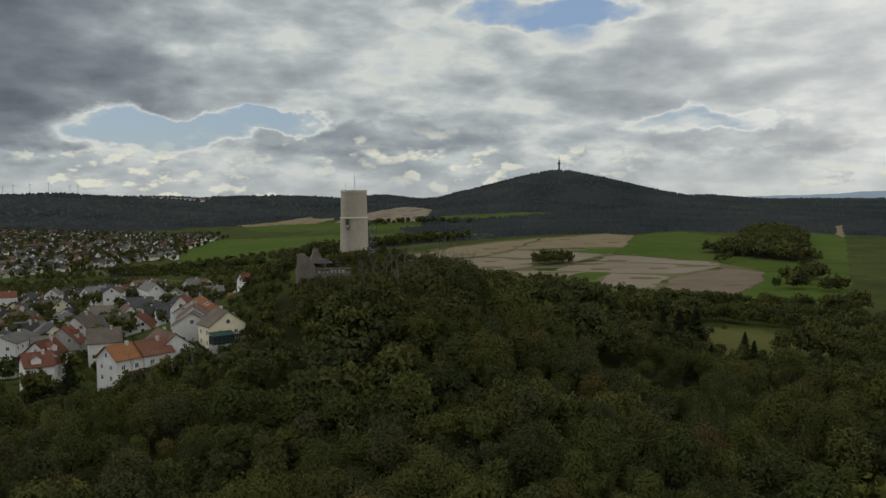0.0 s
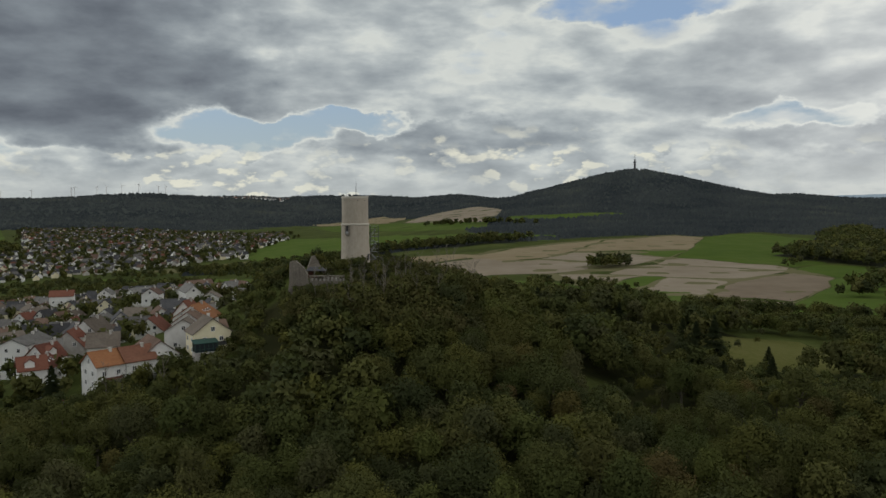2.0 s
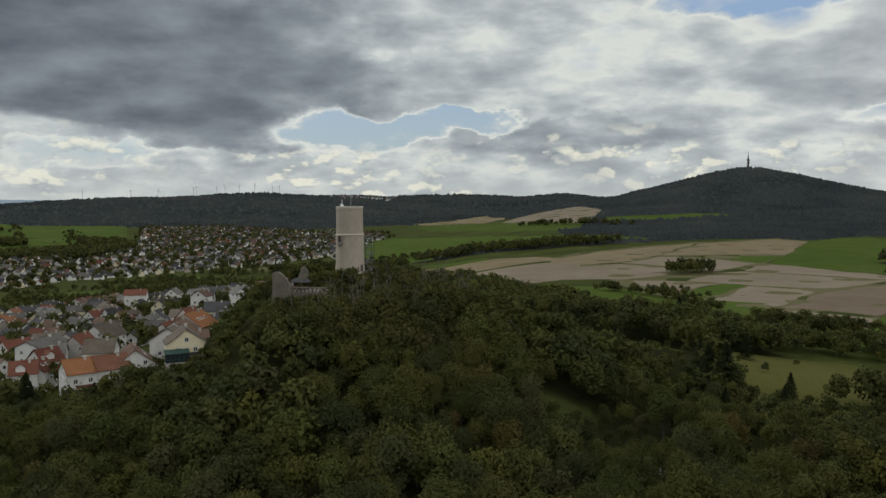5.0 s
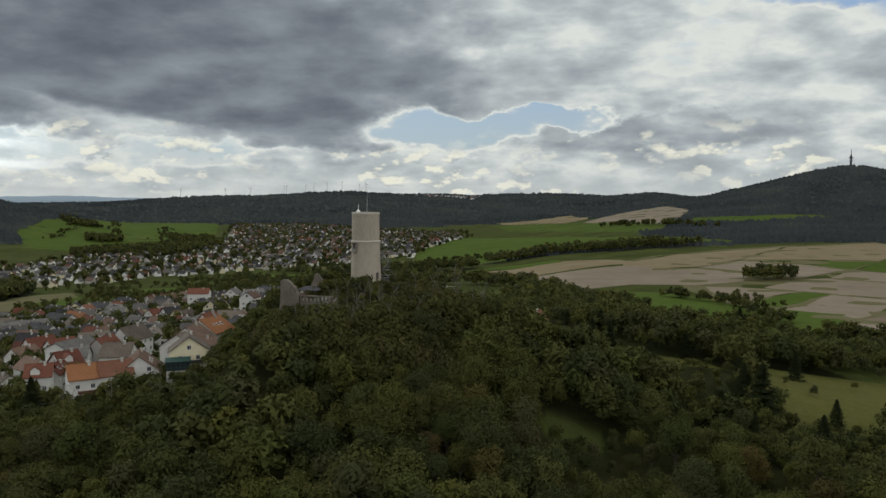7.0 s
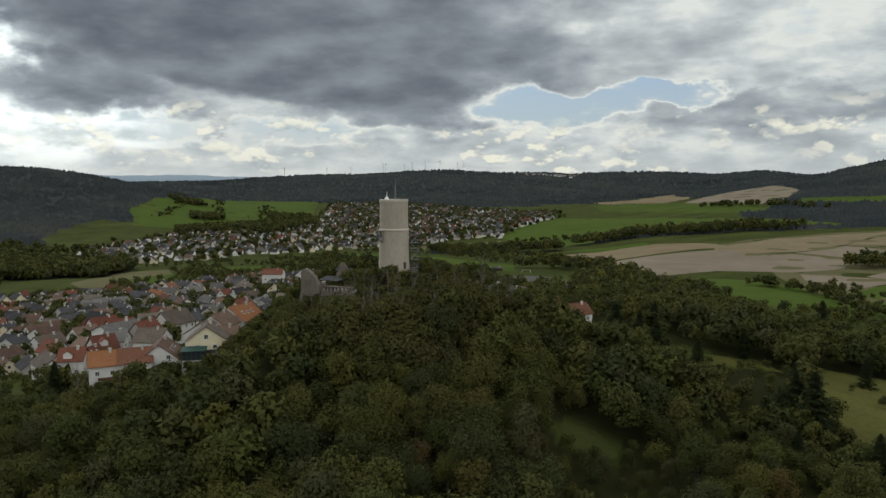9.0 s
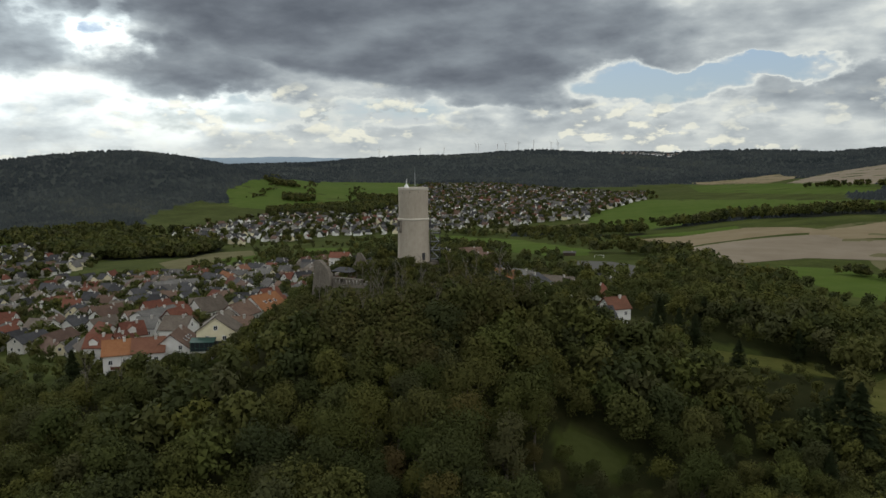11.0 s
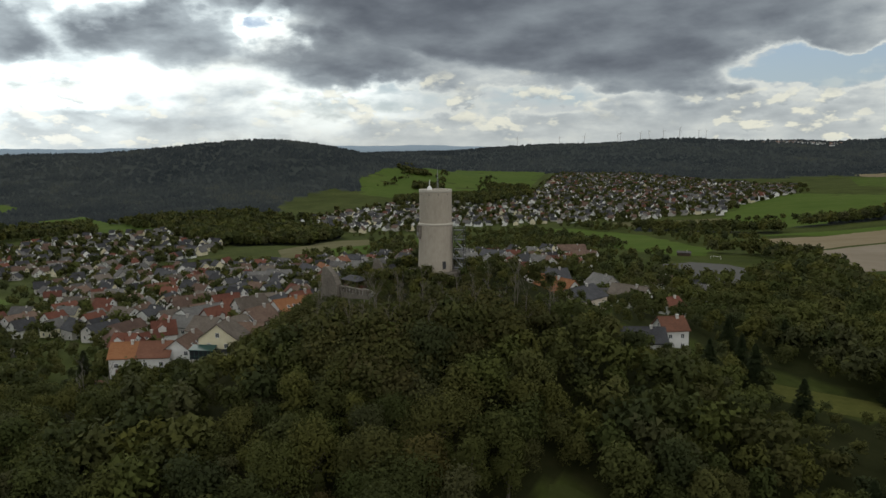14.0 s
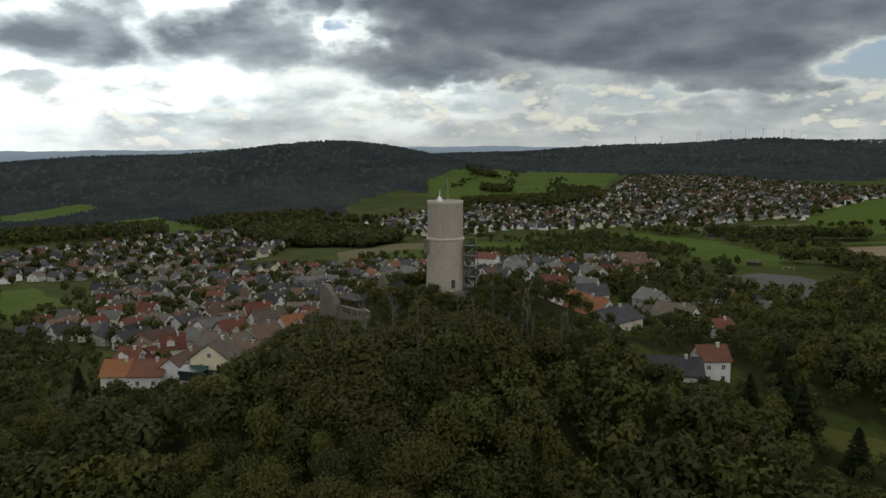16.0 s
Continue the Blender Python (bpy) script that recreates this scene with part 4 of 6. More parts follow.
shrubs = [broadleaf(700 + i, 9.0, 11.0, 260, 0.75)[1] for i in range(4)]
low = []
for hx, hy in NEAR_HOUSES[:8]:
    for _ in range(16):
        a, d = -0.75 + 2.4 * (rng.random() - 0.5), 6.5 + 8 * rng.random()
        low.append((hx + d * math.cos(a), hy + d * math.sin(a), 6.28 * rng.random(), 0.24 + 0.24 * rng.random(), int(rng.integers(0, 4))))
low = [p for p in low if min(math.hypot(p[0] - hx, p[1] - hy) for hx, hy in NEAR_HOUSES) > 6.2]
for _ in range(170):
    a, d = 6.28 * rng.random(), 9.5 + 14 * rng.random()
    x, y = d * math.cos(a), d * math.sin(a)
    if not (x < -3 and y < -1):
        low.append((x, y, 6.28 * rng.random(), 0.16 + 0.18 * rng.random(), int(rng.integers(0, 4))))
for _ in range(60):
    x, y = -12 + 18 * rng.random(), -29 - 7 * rng.random()
    low.append((x, y, 6.28 * rng.random(), 0.16 + 0.2 * rng.random(), int(rng.integers(0, 4))))
for _ in range(110):
    x, y = -34 + 22 * rng.random(), -34 + 50 * rng.random()
    if wooded(x, y) == 0 and min(math.hypot(x - hx, y - hy) for hx, hy in NEAR_HOUSES) > 8 and not (x > -18 and -28 < y < 0):
        low.append((x, y, 6.28 * rng.random(), 0.25 + 0.3 * rng.random(), int(rng.integers(0, 4))))
for _ in range(190):  # undergrowth below the firs, hedges at the foot of the nearest houses
    low.append((102 + 70 * rng.random(), -34 + 46 * rng.random(), 6.28 * rng.random(), 0.22 + 0.3 * rng.random(), int(rng.integers(0, 4))))
for f in np.linspace(0, 1, 22):
    low.append((4 - 10 * f + 0.5 * rng.normal() - 4 * f * (f - 1), -7 - 15.5 * f + 0.8 * rng.normal(), 6.28 * rng.random(), 0.28 + 0.14 * rng.random(), int(rng.integers(0, 4))))
for f in np.linspace(0, 1, 16):
    low.append((-45.5 + 6.5 * f + 0.6 * rng.normal(), -72.5 + 7.5 * f + 0.6 * rng.normal(), 6.28 * rng.random(), 0.34 + 0.12 * rng.random(), int(rng.integers(0, 4))))
    low.append((-78 + 9 * f, -67.5 + 5 * f + rng.normal(), 6.28 * rng.random(), 0.3 + 0.14 * rng.random(), int(rng.integers(0, 4))))
brush = []
for _ in range(430):
    x, y = -8 + 48 * rng.random(), -50 + 56 * rng.random()
    if math.hypot(x, y) > 9.5 and not (x < 1 and y > -28):
        brush.append((x, y, 6.28 * rng.random(), tree_scale(x, y) * (0.75 + 0.45 * rng.random()), int(rng.integers(0, 4))))
bushes = [broadleaf(720 + i, 9.0, 10.0, 900, 0.36)[1] for i in range(4)]
joined_wood("brush", brush, bushes, M_BRUSH, "dense olive brown brush on the top of the castle hill")
joined_wood("shrubs", low, shrubs, M_LEAF, "olive green shrubs round the castle and the gardens")
joined_wood("woodland", rest, light, M_LEAF, "dense dark green broadleaf wood on the slopes below the castle")

# ---------------------------------------------------------------- fields


def lay_field(name, mat, poly, label, lift):
    """A sheet of land inside an outline of the plan, lying on the ground, its edges a little uneven."""
    rim = []
    for (x0, y0), (x1, y1) in zip(poly, poly[1:] + poly[:1]):
        n = max(1, int(math.hypot(x1 - x0, y1 - y0) / 9))
        rim += [(x0 + (x1 - x0) * i / n, y0 + (y1 - y0) * i / n) for i in range(n)]
    rx, ry = np.array(rim).T
    wide = max(max(rx) - min(rx), max(ry) - min(ry))
    by = min(2.0, wide * 0.02)
    rim = list(zip((rx + by * wobble(rx, ry, 70, 1.7)).tolist(), (ry + by * wobble(rx, ry, 60, 4.1)).tolist()))
    step = max(4.0, wide / 28)
    gx, gy = np.meshgrid(np.arange(min(rx), max(rx), step), np.arange(min(ry), max(ry), step))
    gx, gy = gx.ravel(), gy.ravel()
    ok = inside(rim, gx, gy) & (np.min(np.hypot(gx[:, None] - rx, gy[:, None] - ry), 1) > step * 0.5)
    pts = [Vector(p) for p in rim] + [Vector(p) for p in zip(gx[ok].tolist(), gy[ok].tolist())]
    made = geometry.delaunay_2d_cdt(pts, [], [list(range(len(rim)))], 1, 0.01)
    verts = np.array([tuple(v) for v in made[0]])
    edge = np.min(np.hypot(verts[:, 0][:, None] - np.array(rim)[:, 0], verts[:, 1][:, None] - np.array(rim)[:, 1]), 1) < 0.05
    z = height(verts[:, 0], verts[:, 1]) + np.where(edge, lift * 0.3, lift)
    me = mesh_of(name, np.column_stack([verts, z]), made[2], mat, True)
    return tagged(new(name, me), label, "pitch" if name == "sports_ground" else "field", kind="structure")


for row in FIELDS:
    lay_field(*row)

# ---------------------------------------------------------------- woods and hedges further off


def clump(seed, count, size):
    """A rough crown for trees some hundred metres off, 10 m high."""
    return broadleaf(seed, 10.0, 9.0, count, size)[1]


mids = [clump(300 + i, 120, 1.05) for i in range(5)]
tinies = [clump(400 + i, 24, 2.0) for i in range(5)]
rng = np.random.default_rng(11)


def scatter(poly, gap, low, high, chance=1.0):
    xs, ys = [p[0] for p in poly], [p[1] for p in poly]
    tries = int((max(xs) - min(xs)) * (max(ys) - min(ys)) / gap**2 * 4)
    pts = wood_spots(rng, min(tries, 20000), gap, min(xs), max(xs), min(ys), max(ys), lambda x, y: chance * float(inside(poly, x, y)))
    return [(x, y, 6.28 * rng.random(), low + (high - low) * rng.random(), int(rng.integers(0, 5))) for x, y in pts]


def hedge(points, gap, low, high, spread=3.0):
    out = []
    for (x0, y0), (x1, y1) in zip(points, points[1:]):
        for _ in range(max(1, int(math.hypot(x1 - x0, y1 - y0) / gap))):
            f = rng.random()
            out.append((x0 + (x1 - x0) * f + rng.normal() * spread, y0 + (y1 - y0) * f + rng.normal() * spread, 6.28 * rng.random(), low + (high - low) * rng.random(), int(rng.integers(0, 5))))
    return out


def field_trees():
    near, far = [], []
    for poly in WOODS:
        d = np.mean([math.hypot(*p) for p in poly])
        (near if d < 850 else far).extend(scatter(poly, 8.0, 0.8, 1.5))
    near += hedge([(285, 470), (330, 610)], 9, 0.4, 0.8, 3)
    near += hedge([(-185, 432), (-140, 440), (-75, 392), (-30, 335), (10, 270)], 2.2, 0.7, 1.25, 5)
    near += scatter([(-60, 350), (20, 290), (60, 200), (-20, 190), (-45, 290)], 8, 0.8, 1.3, 0.8)
    near += scatter([(20, 330), (70, 240), (190, 240), (150, 130), (60, 130), (-10, 210)], 12, 0.4, 0.95, 0.55)
    near += scatter([(130, 330), (180, 240), (250, 160), (180, 80), (120, 110), (60, 200)], 13, 0.35, 0.9, 0.5)
    near += hedge([(-20, 330), (60, 372), (120, 385)], 5, 0.3, 0.6, 5) + hedge([(30, 260), (160, 240), (240, 190)], 4, 0.3, 0.7, 6)
    near += scatter([(-120, 180), (-60, 320), (30, 290), (100, 125), (20, 115), (-40, 150)], 9.5, 0.55, 1.15, 0.75)
    near += scatter([(-210, 210), (-200, 420), (-120, 300), (-70, 170), (-110, 130)], 13, 0.4, 1.0, 0.6)
    near += scatter([(-60, -84), (-190, -62), (-290, -75), (-260, -150), (-60, -160)], 7.5, 0.4, 0.8, 0.85)
    near += scatter([(-75, -70), (-110, -50), (-190, -60), (-190, -85)], 8, 0.35, 0.6, 0.7)
    near += scatter([(-290, -75), (-300, -20), (-420, -35), (-600, -75), (-560, -130)], 11, 0.4, 0.9, 0.6)
    near += scatter([(-520, 610), (-430, 640), (-260, 490), (-320, 420), (-410, 450)], 15, 0.6, 1.2, 0.5)
    near += hedge([(-560, 740), (-400, 620), (-270, 470)], 6, 0.5, 1.0, 7)
    near += hedge([(-455, 225), (-560, 300), (-670, 345)], 5, 0.5, 1.1, 8)
    far += hedge([(-410, 880), (-300, 860), (-180, 905), (-60, 930)], 6, 0.4, 0.8, 6)
    far += scatter([(-1230, 950), (-1180, 1000), (-1250, 1060), (-1300, 1010)], 9, 0.8, 1.3)
    far += scatter([(-1440, 1100), (-1400, 1150), (-1480, 1180), (-1530, 1130)], 9, 0.8, 1.3)
    far += scatter([(-1050, 1030), (-1000, 1120), (-1150, 1250), (-1250, 1200)], 12, 0.7, 1.2, 0.6)
    far += scatter([(-1150, 250), (-880, 290), (-960, 520), (-1160, 480)], 12, 0.8, 1.4, 0.8)
    far += scatter([(-1160, -60), (-1010, -40), (-1000, 200), (-1160, 230)], 12, 0.8, 1.4, 0.8)
    for line in ([(-1190, 960), (-1330, 1120), (-1560, 1330)], [(-1280, 900), (-1420, 1080), (-1640, 1260)], [(-1120, 1060), (-1240, 1180), (-1460, 1420)]):
        far += hedge(line, 9, 0.3, 0.8, 9)
    near += hedge([(-785, 402), (-690, 470), (-615, 556)], 7, 0.4, 0.9, 5) + hedge([(-547, 314), (-520, 370), (-506, 409)], 6, 0.4, 0.9, 5)
    far += hedge([(-260, 1480), (-110, 1370), (0, 1230)], 8, 0.8, 1.3, 8)
    farmed = in_field(np.array([p[0] for p in near]), np.array([p[1] for p in near]))
    near = [p for p, on in zip(near, farmed) if not on]
    near += scatter([(92, 497), (96, 530), (133, 548), (131, 520)], 6, 0.8, 1.3)
    for cx, cy, w, high in ((264, 304, 9, 1.3), (284, 330, 9, 1.4), (304, 366, 9, 1.5), (286, 288, 8, 1.2), (312, 372, 7, 1.2), (207, 188, 7, 1.1), (217, 168, 8, 1.2), (186, 190, 8, 1.2), (172, 194, 7, 1.1), (162, 198, 7, 1.0), (154, 205, 7, 1.1), (236, 166, 9, 1.3), (246, 178, 6, 1.0), (262, 200, 7, 1.1), (300, 300, 6, 0.9)):
        near += [(cx + w * rng.normal() * 0.5, cy + w * rng.normal() * 0.5, 6.28 * rng.random(), high * (0.55 + 0.45 * rng.random()), int(rng.integers(0, 5))) for _ in range(int(w))]
    near += hedge([(32, 372), (85, 360), (106, 305), (128, 262)], 2.5, 0.4, 0.8, 4)
    near += hedge([(278, 522), (300, 560)], 4, 0.3, 0.7, 3) + hedge([(118, 352), (100, 372), (92, 395)], 3, 0.3, 0.6, 5)
    near += hedge([(160, 140), (196, 150), (230, 140), (260, 130)], 1.6, 0.5, 0.95, 5) + hedge([(120, 110), (150, 122), (186, 128), (240, 108)], 1.4, 0.45, 0.9, 5)
    near += scatter([(182, 110), (186, 45), (170, 18), (260, 0), (330, 90), (262, 128)], 6.5, 0.5, 1.0, 0.85)
    near += [p for p in scatter([(-620, 300), (-480, 240), (-240, 420), (-190, 560), (-330, 700), (-560, 760), (-600, 560)], 13, 0.4, 1.05, 0.6) if not in_field(p[0], p[1])]
    near += hedge([(-500, 300), (-430, 400), (-300, 470)], 5, 0.5, 1.0, 8) + hedge([(-600, 660), (-500, 560), (-400, 520), (-300, 420)], 5, 0.4, 0.9, 7)
    near += hedge([(-560, 820), (-440, 775), (-330, 740), (-235, 690)], 4, 0.5, 1.0, 9)
    return near, far


near_trees, far_trees = field_trees()
close_by = [p for p in near_trees if math.hypot(p[0] - 90, p[1]) < 250]
near_trees = [p for p in near_trees if math.hypot(p[0] - 90, p[1]) >= 250]
thickets = [broadleaf(320 + i, 10.0, 9.0, 420, 0.50)[1] for i in range(5)]
joined_wood("thicket_trees", close_by, thickets, M_LEAF, "dark green trees and thickets below the castle hill")
joined_wood("hedgerow_trees", near_trees, mids, M_LEAF, "dark green trees, thickets and hedges between the fields")
joined_wood("distant_trees", far_trees, tinies, M_LEAF, "dark green tree groups in the far valley")


def hill_forest(count):
    """Tree crowns over the wooded hills, coarser with distance."""
    r = np.random.default_rng(21)
    az = np.radians(-36 + 130 * r.random(count))
    d = 1000 * (4900 / 1000) ** r.random(count)
    x, y = 100 - d * np.sin(az), -150 + d * np.cos(az)
    keep = far_wood(x, y) & (np.hypot(x, y) < 4890)
    x, y, d = x[keep], y[keep], d[keep]
    z = height(x, y)
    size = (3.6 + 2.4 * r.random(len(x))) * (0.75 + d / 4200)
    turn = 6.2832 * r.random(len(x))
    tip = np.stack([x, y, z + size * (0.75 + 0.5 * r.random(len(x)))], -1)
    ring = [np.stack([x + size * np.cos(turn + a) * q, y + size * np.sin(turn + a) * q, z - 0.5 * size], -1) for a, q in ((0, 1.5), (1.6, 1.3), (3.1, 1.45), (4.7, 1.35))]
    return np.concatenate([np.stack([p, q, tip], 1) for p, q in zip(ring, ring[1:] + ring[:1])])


tagged(new("hill_forest", quads("hill_forest", hill_forest(115000), M_FAR)), "dark mixed forest over the far hills, tinted blue-grey by haze", "forest", kind="stuff")

# ---------------------------------------------------------------- houses
WINDOW_MESH = {}


def window_meshes(w, h):
    """A frame with sash bars and a pane set back in it, facing -y, shared by all windows of a size."""
    if (w, h) not in WINDOW_MESH:
        bm = bmesh.new()
        t = 0.09
        xs, zs = (-w / 2, -w / 2 + t, -t / 2, t / 2, w / 2 - t, w / 2), (0, t, h - t, h)
        grid = [[bm.verts.new((px, -0.07, pz)) for pz in zs] for px in xs]
        front = [bm.faces.new((grid[i][j], grid[i + 1][j], grid[i + 1][j + 1], grid[i][j + 1])) for i in range(5) for j in range(3) if not (j == 1 and i in (1, 3))]
        back = bmesh.ops.extrude_face_region(bm, geom=front)["geom"]
        bmesh.ops.translate(bm, vec=(0, 0.12, 0), verts=[e for e in back if isinstance(e, bmesh.types.BMVert)])
        bmesh.ops.recalc_face_normals(bm, faces=bm.faces[:])
        f = bpy.data.meshes.new("window_frame")
        bm.to_mesh(f)
        bm.free()
        f.materials.append(M_FRAMES)
        bm = bmesh.new()
        box(bm, -w / 2 + t, w / 2 - t, -0.02, 0.03, t, h - t)
        g = bpy.data.meshes.new("pane")
        bm.to_mesh(g)
        bm.free()
        g.materials.append(M_GLASS)
        WINDOW_MESH[(w, h)] = f, g
    return WINDOW_MESH[(w, h)]


def plain_window(parent, x, y, z, turn):
    """Frame and pane in one mesh, for houses further off."""
    if "plain" not in WINDOW_MESH:
        bm = bmesh.new()
        box(bm, -0.6, 0.6, -0.06, 0.05, 0, 1.3)
        pane = min(bm.faces, key=lambda f: f.calc_center_median().y)
        bmesh.ops.inset_region(bm, faces=[pane], thickness=0.1, depth=-0.03)
        pane.material_index = 1
        me = bpy.data.meshes.new("window")
        bm.to_mesh(me)
        bm.free()
        me.materials.append(M_FRAMES), me.materials.append(M_GLASS)
        WINDOW_MESH["plain"] = me
    win = part("window", WINDOW_MESH["plain"], None, parent)
    win.matrix_local = pose(x, y, z, 0, 0, turn)


def add_window(parent, x, y, z, turn, w=1.15, h=1.3):
    f, g = window_meshes(w, h)
    win = part("window", f, None, parent)
    win.matrix_local = pose(x, y, z, 0, 0, turn)
    part("pane", g, None, win, "dark window glass")
    return win


def gable_body(L, W, E, H, deep):
    """Walls of a gabled house, ridge along x, as one solid."""
    l, w = L / 2, W / 2
    v = [(-l, -w, -deep), (l, -w, -deep), (l, w, -deep), (-l, w, -deep), (-l, -w, E), (l, -w, E), (l, w, E), (-l, w, E), (-l, 0, H), (l, 0, H)]
    f = [(0, 3, 2, 1), (0, 1, 5, 4), (2, 3, 7, 6), (1, 2, 6, 9, 5), (3, 0, 4, 8, 7), (4, 5, 9, 8), (6, 7, 8, 9)]
    return v, f


def roof_slabs(L, W, E, H, over=0.45, thick=0.22):
    """Two sloping slabs with eaves, verges and a ridge cap."""
    l = L / 2 + over
    slope = (H - E) / (W / 2)
    e = W / 2 + over
    ze, zr = E - over * slope + 0.06, H + 0.06
    v, f = [], []
    for s in (-1, 1):
        b = len(v)
        v += [(-l, s * e, ze), (l, s * e, ze), (l, 0, zr), (-l, 0, zr), (-l, s * e, ze + thick), (l, s * e, ze + thick), (l, 0, zr + thick), (-l, 0, zr + thick)]
        q = [(0, 1, 2, 3), (4, 7, 6, 5), (0, 4, 5, 1), (1, 5, 6, 2), (3, 2, 6, 7), (0, 3, 7, 4)]
        f += [tuple(b + i for i in (face if s < 0 else face[::-1])) for face in q]
    b = len(v)
    v += [(-l, -0.18, zr + thick - 0.08), (l, -0.18, zr + thick - 0.08), (l, 0, zr + thick + 0.1), (-l, 0, zr + thick + 0.1), (-l, 0.18, zr + thick - 0.08), (l, 0.18, zr + thick - 0.08)]
    f += [tuple(b + i for i in face) for face in ((0, 1, 2, 3), (3, 2, 5, 4), (0, 3, 4), (1, 5, 2))]
    return v, f


def house(x, y, z, turn, L, W, E, H, wall, roof, label, windows=2, skylights=0, dormer=False, name="house"):
    """A gabled house; windows 0: none, 1: a few, 2: storeys of windows on all sides."""
    ob = thing(name, pose(x, y, z, 0, 0, turn))
    part("wall", mesh_of("wall", *gable_body(L, W, E, H, 5.0), wall), None, ob)
    cover = part("roof", mesh_of("roof", *roof_slabs(L, W, E, H), roof), None, ob)
    slope = (H - E) / (W / 2)
    cx = L * 0.22
    boxes("chimney", [(cx - 0.35, cx + 0.35, -0.9, -0.2, H - 1.6, H + 0.75), (cx - 0.42, cx + 0.42, -0.97, -0.13, H + 0.75, H + 0.87)], M_GREYWALL, cover)
    floors = [1.0 + 2.75 * i for i in range(int((E - 0.2) // 2.75) + (1 if E % 2.75 > 2.5 else 0))] or [1.0]
    put = add_window if windows > 1 else plain_window
    if windows:
        n = max(1, int(L / (2.9 if windows > 1 else 4.5)))
        for zz in floors:
            if zz + 1.3 > E:
                continue
            for i in range(n):
                px = -L / 2 + L * (i + 0.5) / n
                put(ob, px, -W / 2 - 0.012, zz, 0)
                if windows > 1:
                    put(ob, px, W / 2 + 0.012, zz, 180)
        for s, a in ((-1, -90), (1, 90)):
            for zz in floors + ([E + 0.35] if H - E > 2.6 else []):
                room = W / 2 if zz + 1.3 < E else (H - zz - 1.3) / max(slope, 0.1)
                spots_ = (-W * 0.22, W * 0.22) if room > W * 0.22 + 0.7 else ((0.0,) if room > 0.7 else ())
                for py in spots_:
                    put(ob, s * (L / 2 + 0.012), py, zz, a)
    for i in range(skylights):
        px = -L * 0.3 + L * 0.6 * (i + 0.5) / skylights
        py = -W * 0.26
        pz = H + 0.30 - slope * abs(py)
        m = pose(px, py, pz, math.degrees(math.atan(slope)), 0, 0)
        sky = boxes("skylight", [(-0.45, 0.45, -0.6, 0.6, -0.05, 0.06)], M_FRAMES, cover)
        sky.matrix_local = m
        glass = boxes("pane", [(-0.37, 0.37, -0.52, 0.52, 0.062, 0.075)], M_GLASS, sky)
    if dormer:
        v, f = gable_body(2.6, 2.4, 1.2, 2.1, 1.2)
        d = part("dormer", mesh_of("dormer", v, f, wall), None, ob)
        d.matrix_local = pose(-L * 0.1, -W * 0.28, H - slope * W * 0.28 - 0.6, 0, 0, 90)
        part("roof", mesh_of("roof", *roof_slabs(2.6, 2.4, 1.2, 2.1, 0.25, 0.15), roof), None, d)
    return tagged(ob, label, "house", "houses of the village")




def balcony(home, x0, x1, y0, y1, z, mat, label):
    """A slab with a boarded parapet round its open sides."""
    deck = boxes("balcony", [(x0, x1, y0, y1, z, z + 0.16)], M_GREYWALL, home, label)
    for row in ((x0, x1, y0, y0 + 0.06), (x0, x0 + 0.06, y0 + 0.063, y1), (x1 - 0.06, x1, y0 + 0.063, y1)):
        boxes("parapet", [(*row, z + 0.163, z + 1.0)], mat, deck)


home = house(-49.6, -67.9, -29.0, 58.2, 7.5, 9, 6.4, 9.5, M_WHITE, M_ORANGE, "white rendered house with a bright orange tiled gable roof", windows=2)
balcony(home, -1.8, 2.6, -5.8, -4.52, 2.5, M_BOARD, "timber balcony")
house(-44.4, -61.6, -28.6, 54.1, 8.2, 9, 6.2, 9.3, M_WHITE, M_ORANGE2, "white rendered house with a faded orange tiled gable roof", windows=2)
house(-43.1, -53.9, -28.3, 134.5, 13.1, 11.5, 5.5, 10, M_WHITE, M_BROWN, "white rendered house with a brown tiled gable roof", windows=2, skylights=3)
home = house(-29.1, -49.3, -22.9, 132.8, 8.1, 10.5, 6.2, 10, M_CREAM, M_GREYBROWN, "cream yellow rendered house with a weathered grey-brown tiled gable roof", windows=2)
balcony(home, -5.5, -4.07, -3.6, 2.4, 2.6, M_DARKSTEEL, "dark balcony")
house(-77.1, -59.5, -31.5, 42.7, 7.0, 8, 5, 8, M_WHITE, M_RED, "small white rendered house with a red tiled gable roof", windows=2, dormer=True)
house(-82.5, -46.0, -31.5, 74.8, 7.0, 9, 5.5, 9, M_WHITE, M_RED, "white rendered house with a red tiled gable roof", windows=2, dormer=True)
house(-78.4, -53.1, -32.0, 102.3, 7.0, 8, 4.8, 7.5, M_WHITE, M_RED, "small white rendered house with a red tiled gable roof", windows=2, skylights=2)
house(-88.2, -36.9, -32.0, 36.4, 7.0, 8, 6, 9, M_WHITE, M_GREYROOF, "white rendered house with a grey tiled gable roof", windows=2)
house(-69.9, -36.5, -29.5, 29.8, 8.9, 10, 5.5, 9, M_WHITE, M_GREYBROWN, "white rendered house with a weathered grey-brown tiled gable roof", windows=2)
house(-88.2, -25.7, -31.5, 108.9, 10.3, 10, 5, 10, M_GREYWALL, M_RED, "grey rendered house with a red tiled gable roof", windows=2, dormer=True)
house(-107.2, -23.0, -32.5, 98.3, 15.7, 9, 6, 8, M_WHITE, M_GREYROOF, "white rendered house with a grey tiled gable roof", windows=2)
house(-41.8, -38.0, -24.0, 106.4, 8.1, 11, 5.5, 9, M_WHITE, M_GREYBROWN, "white rendered house with a weathered grey-brown tiled gable roof", windows=2, skylights=2)
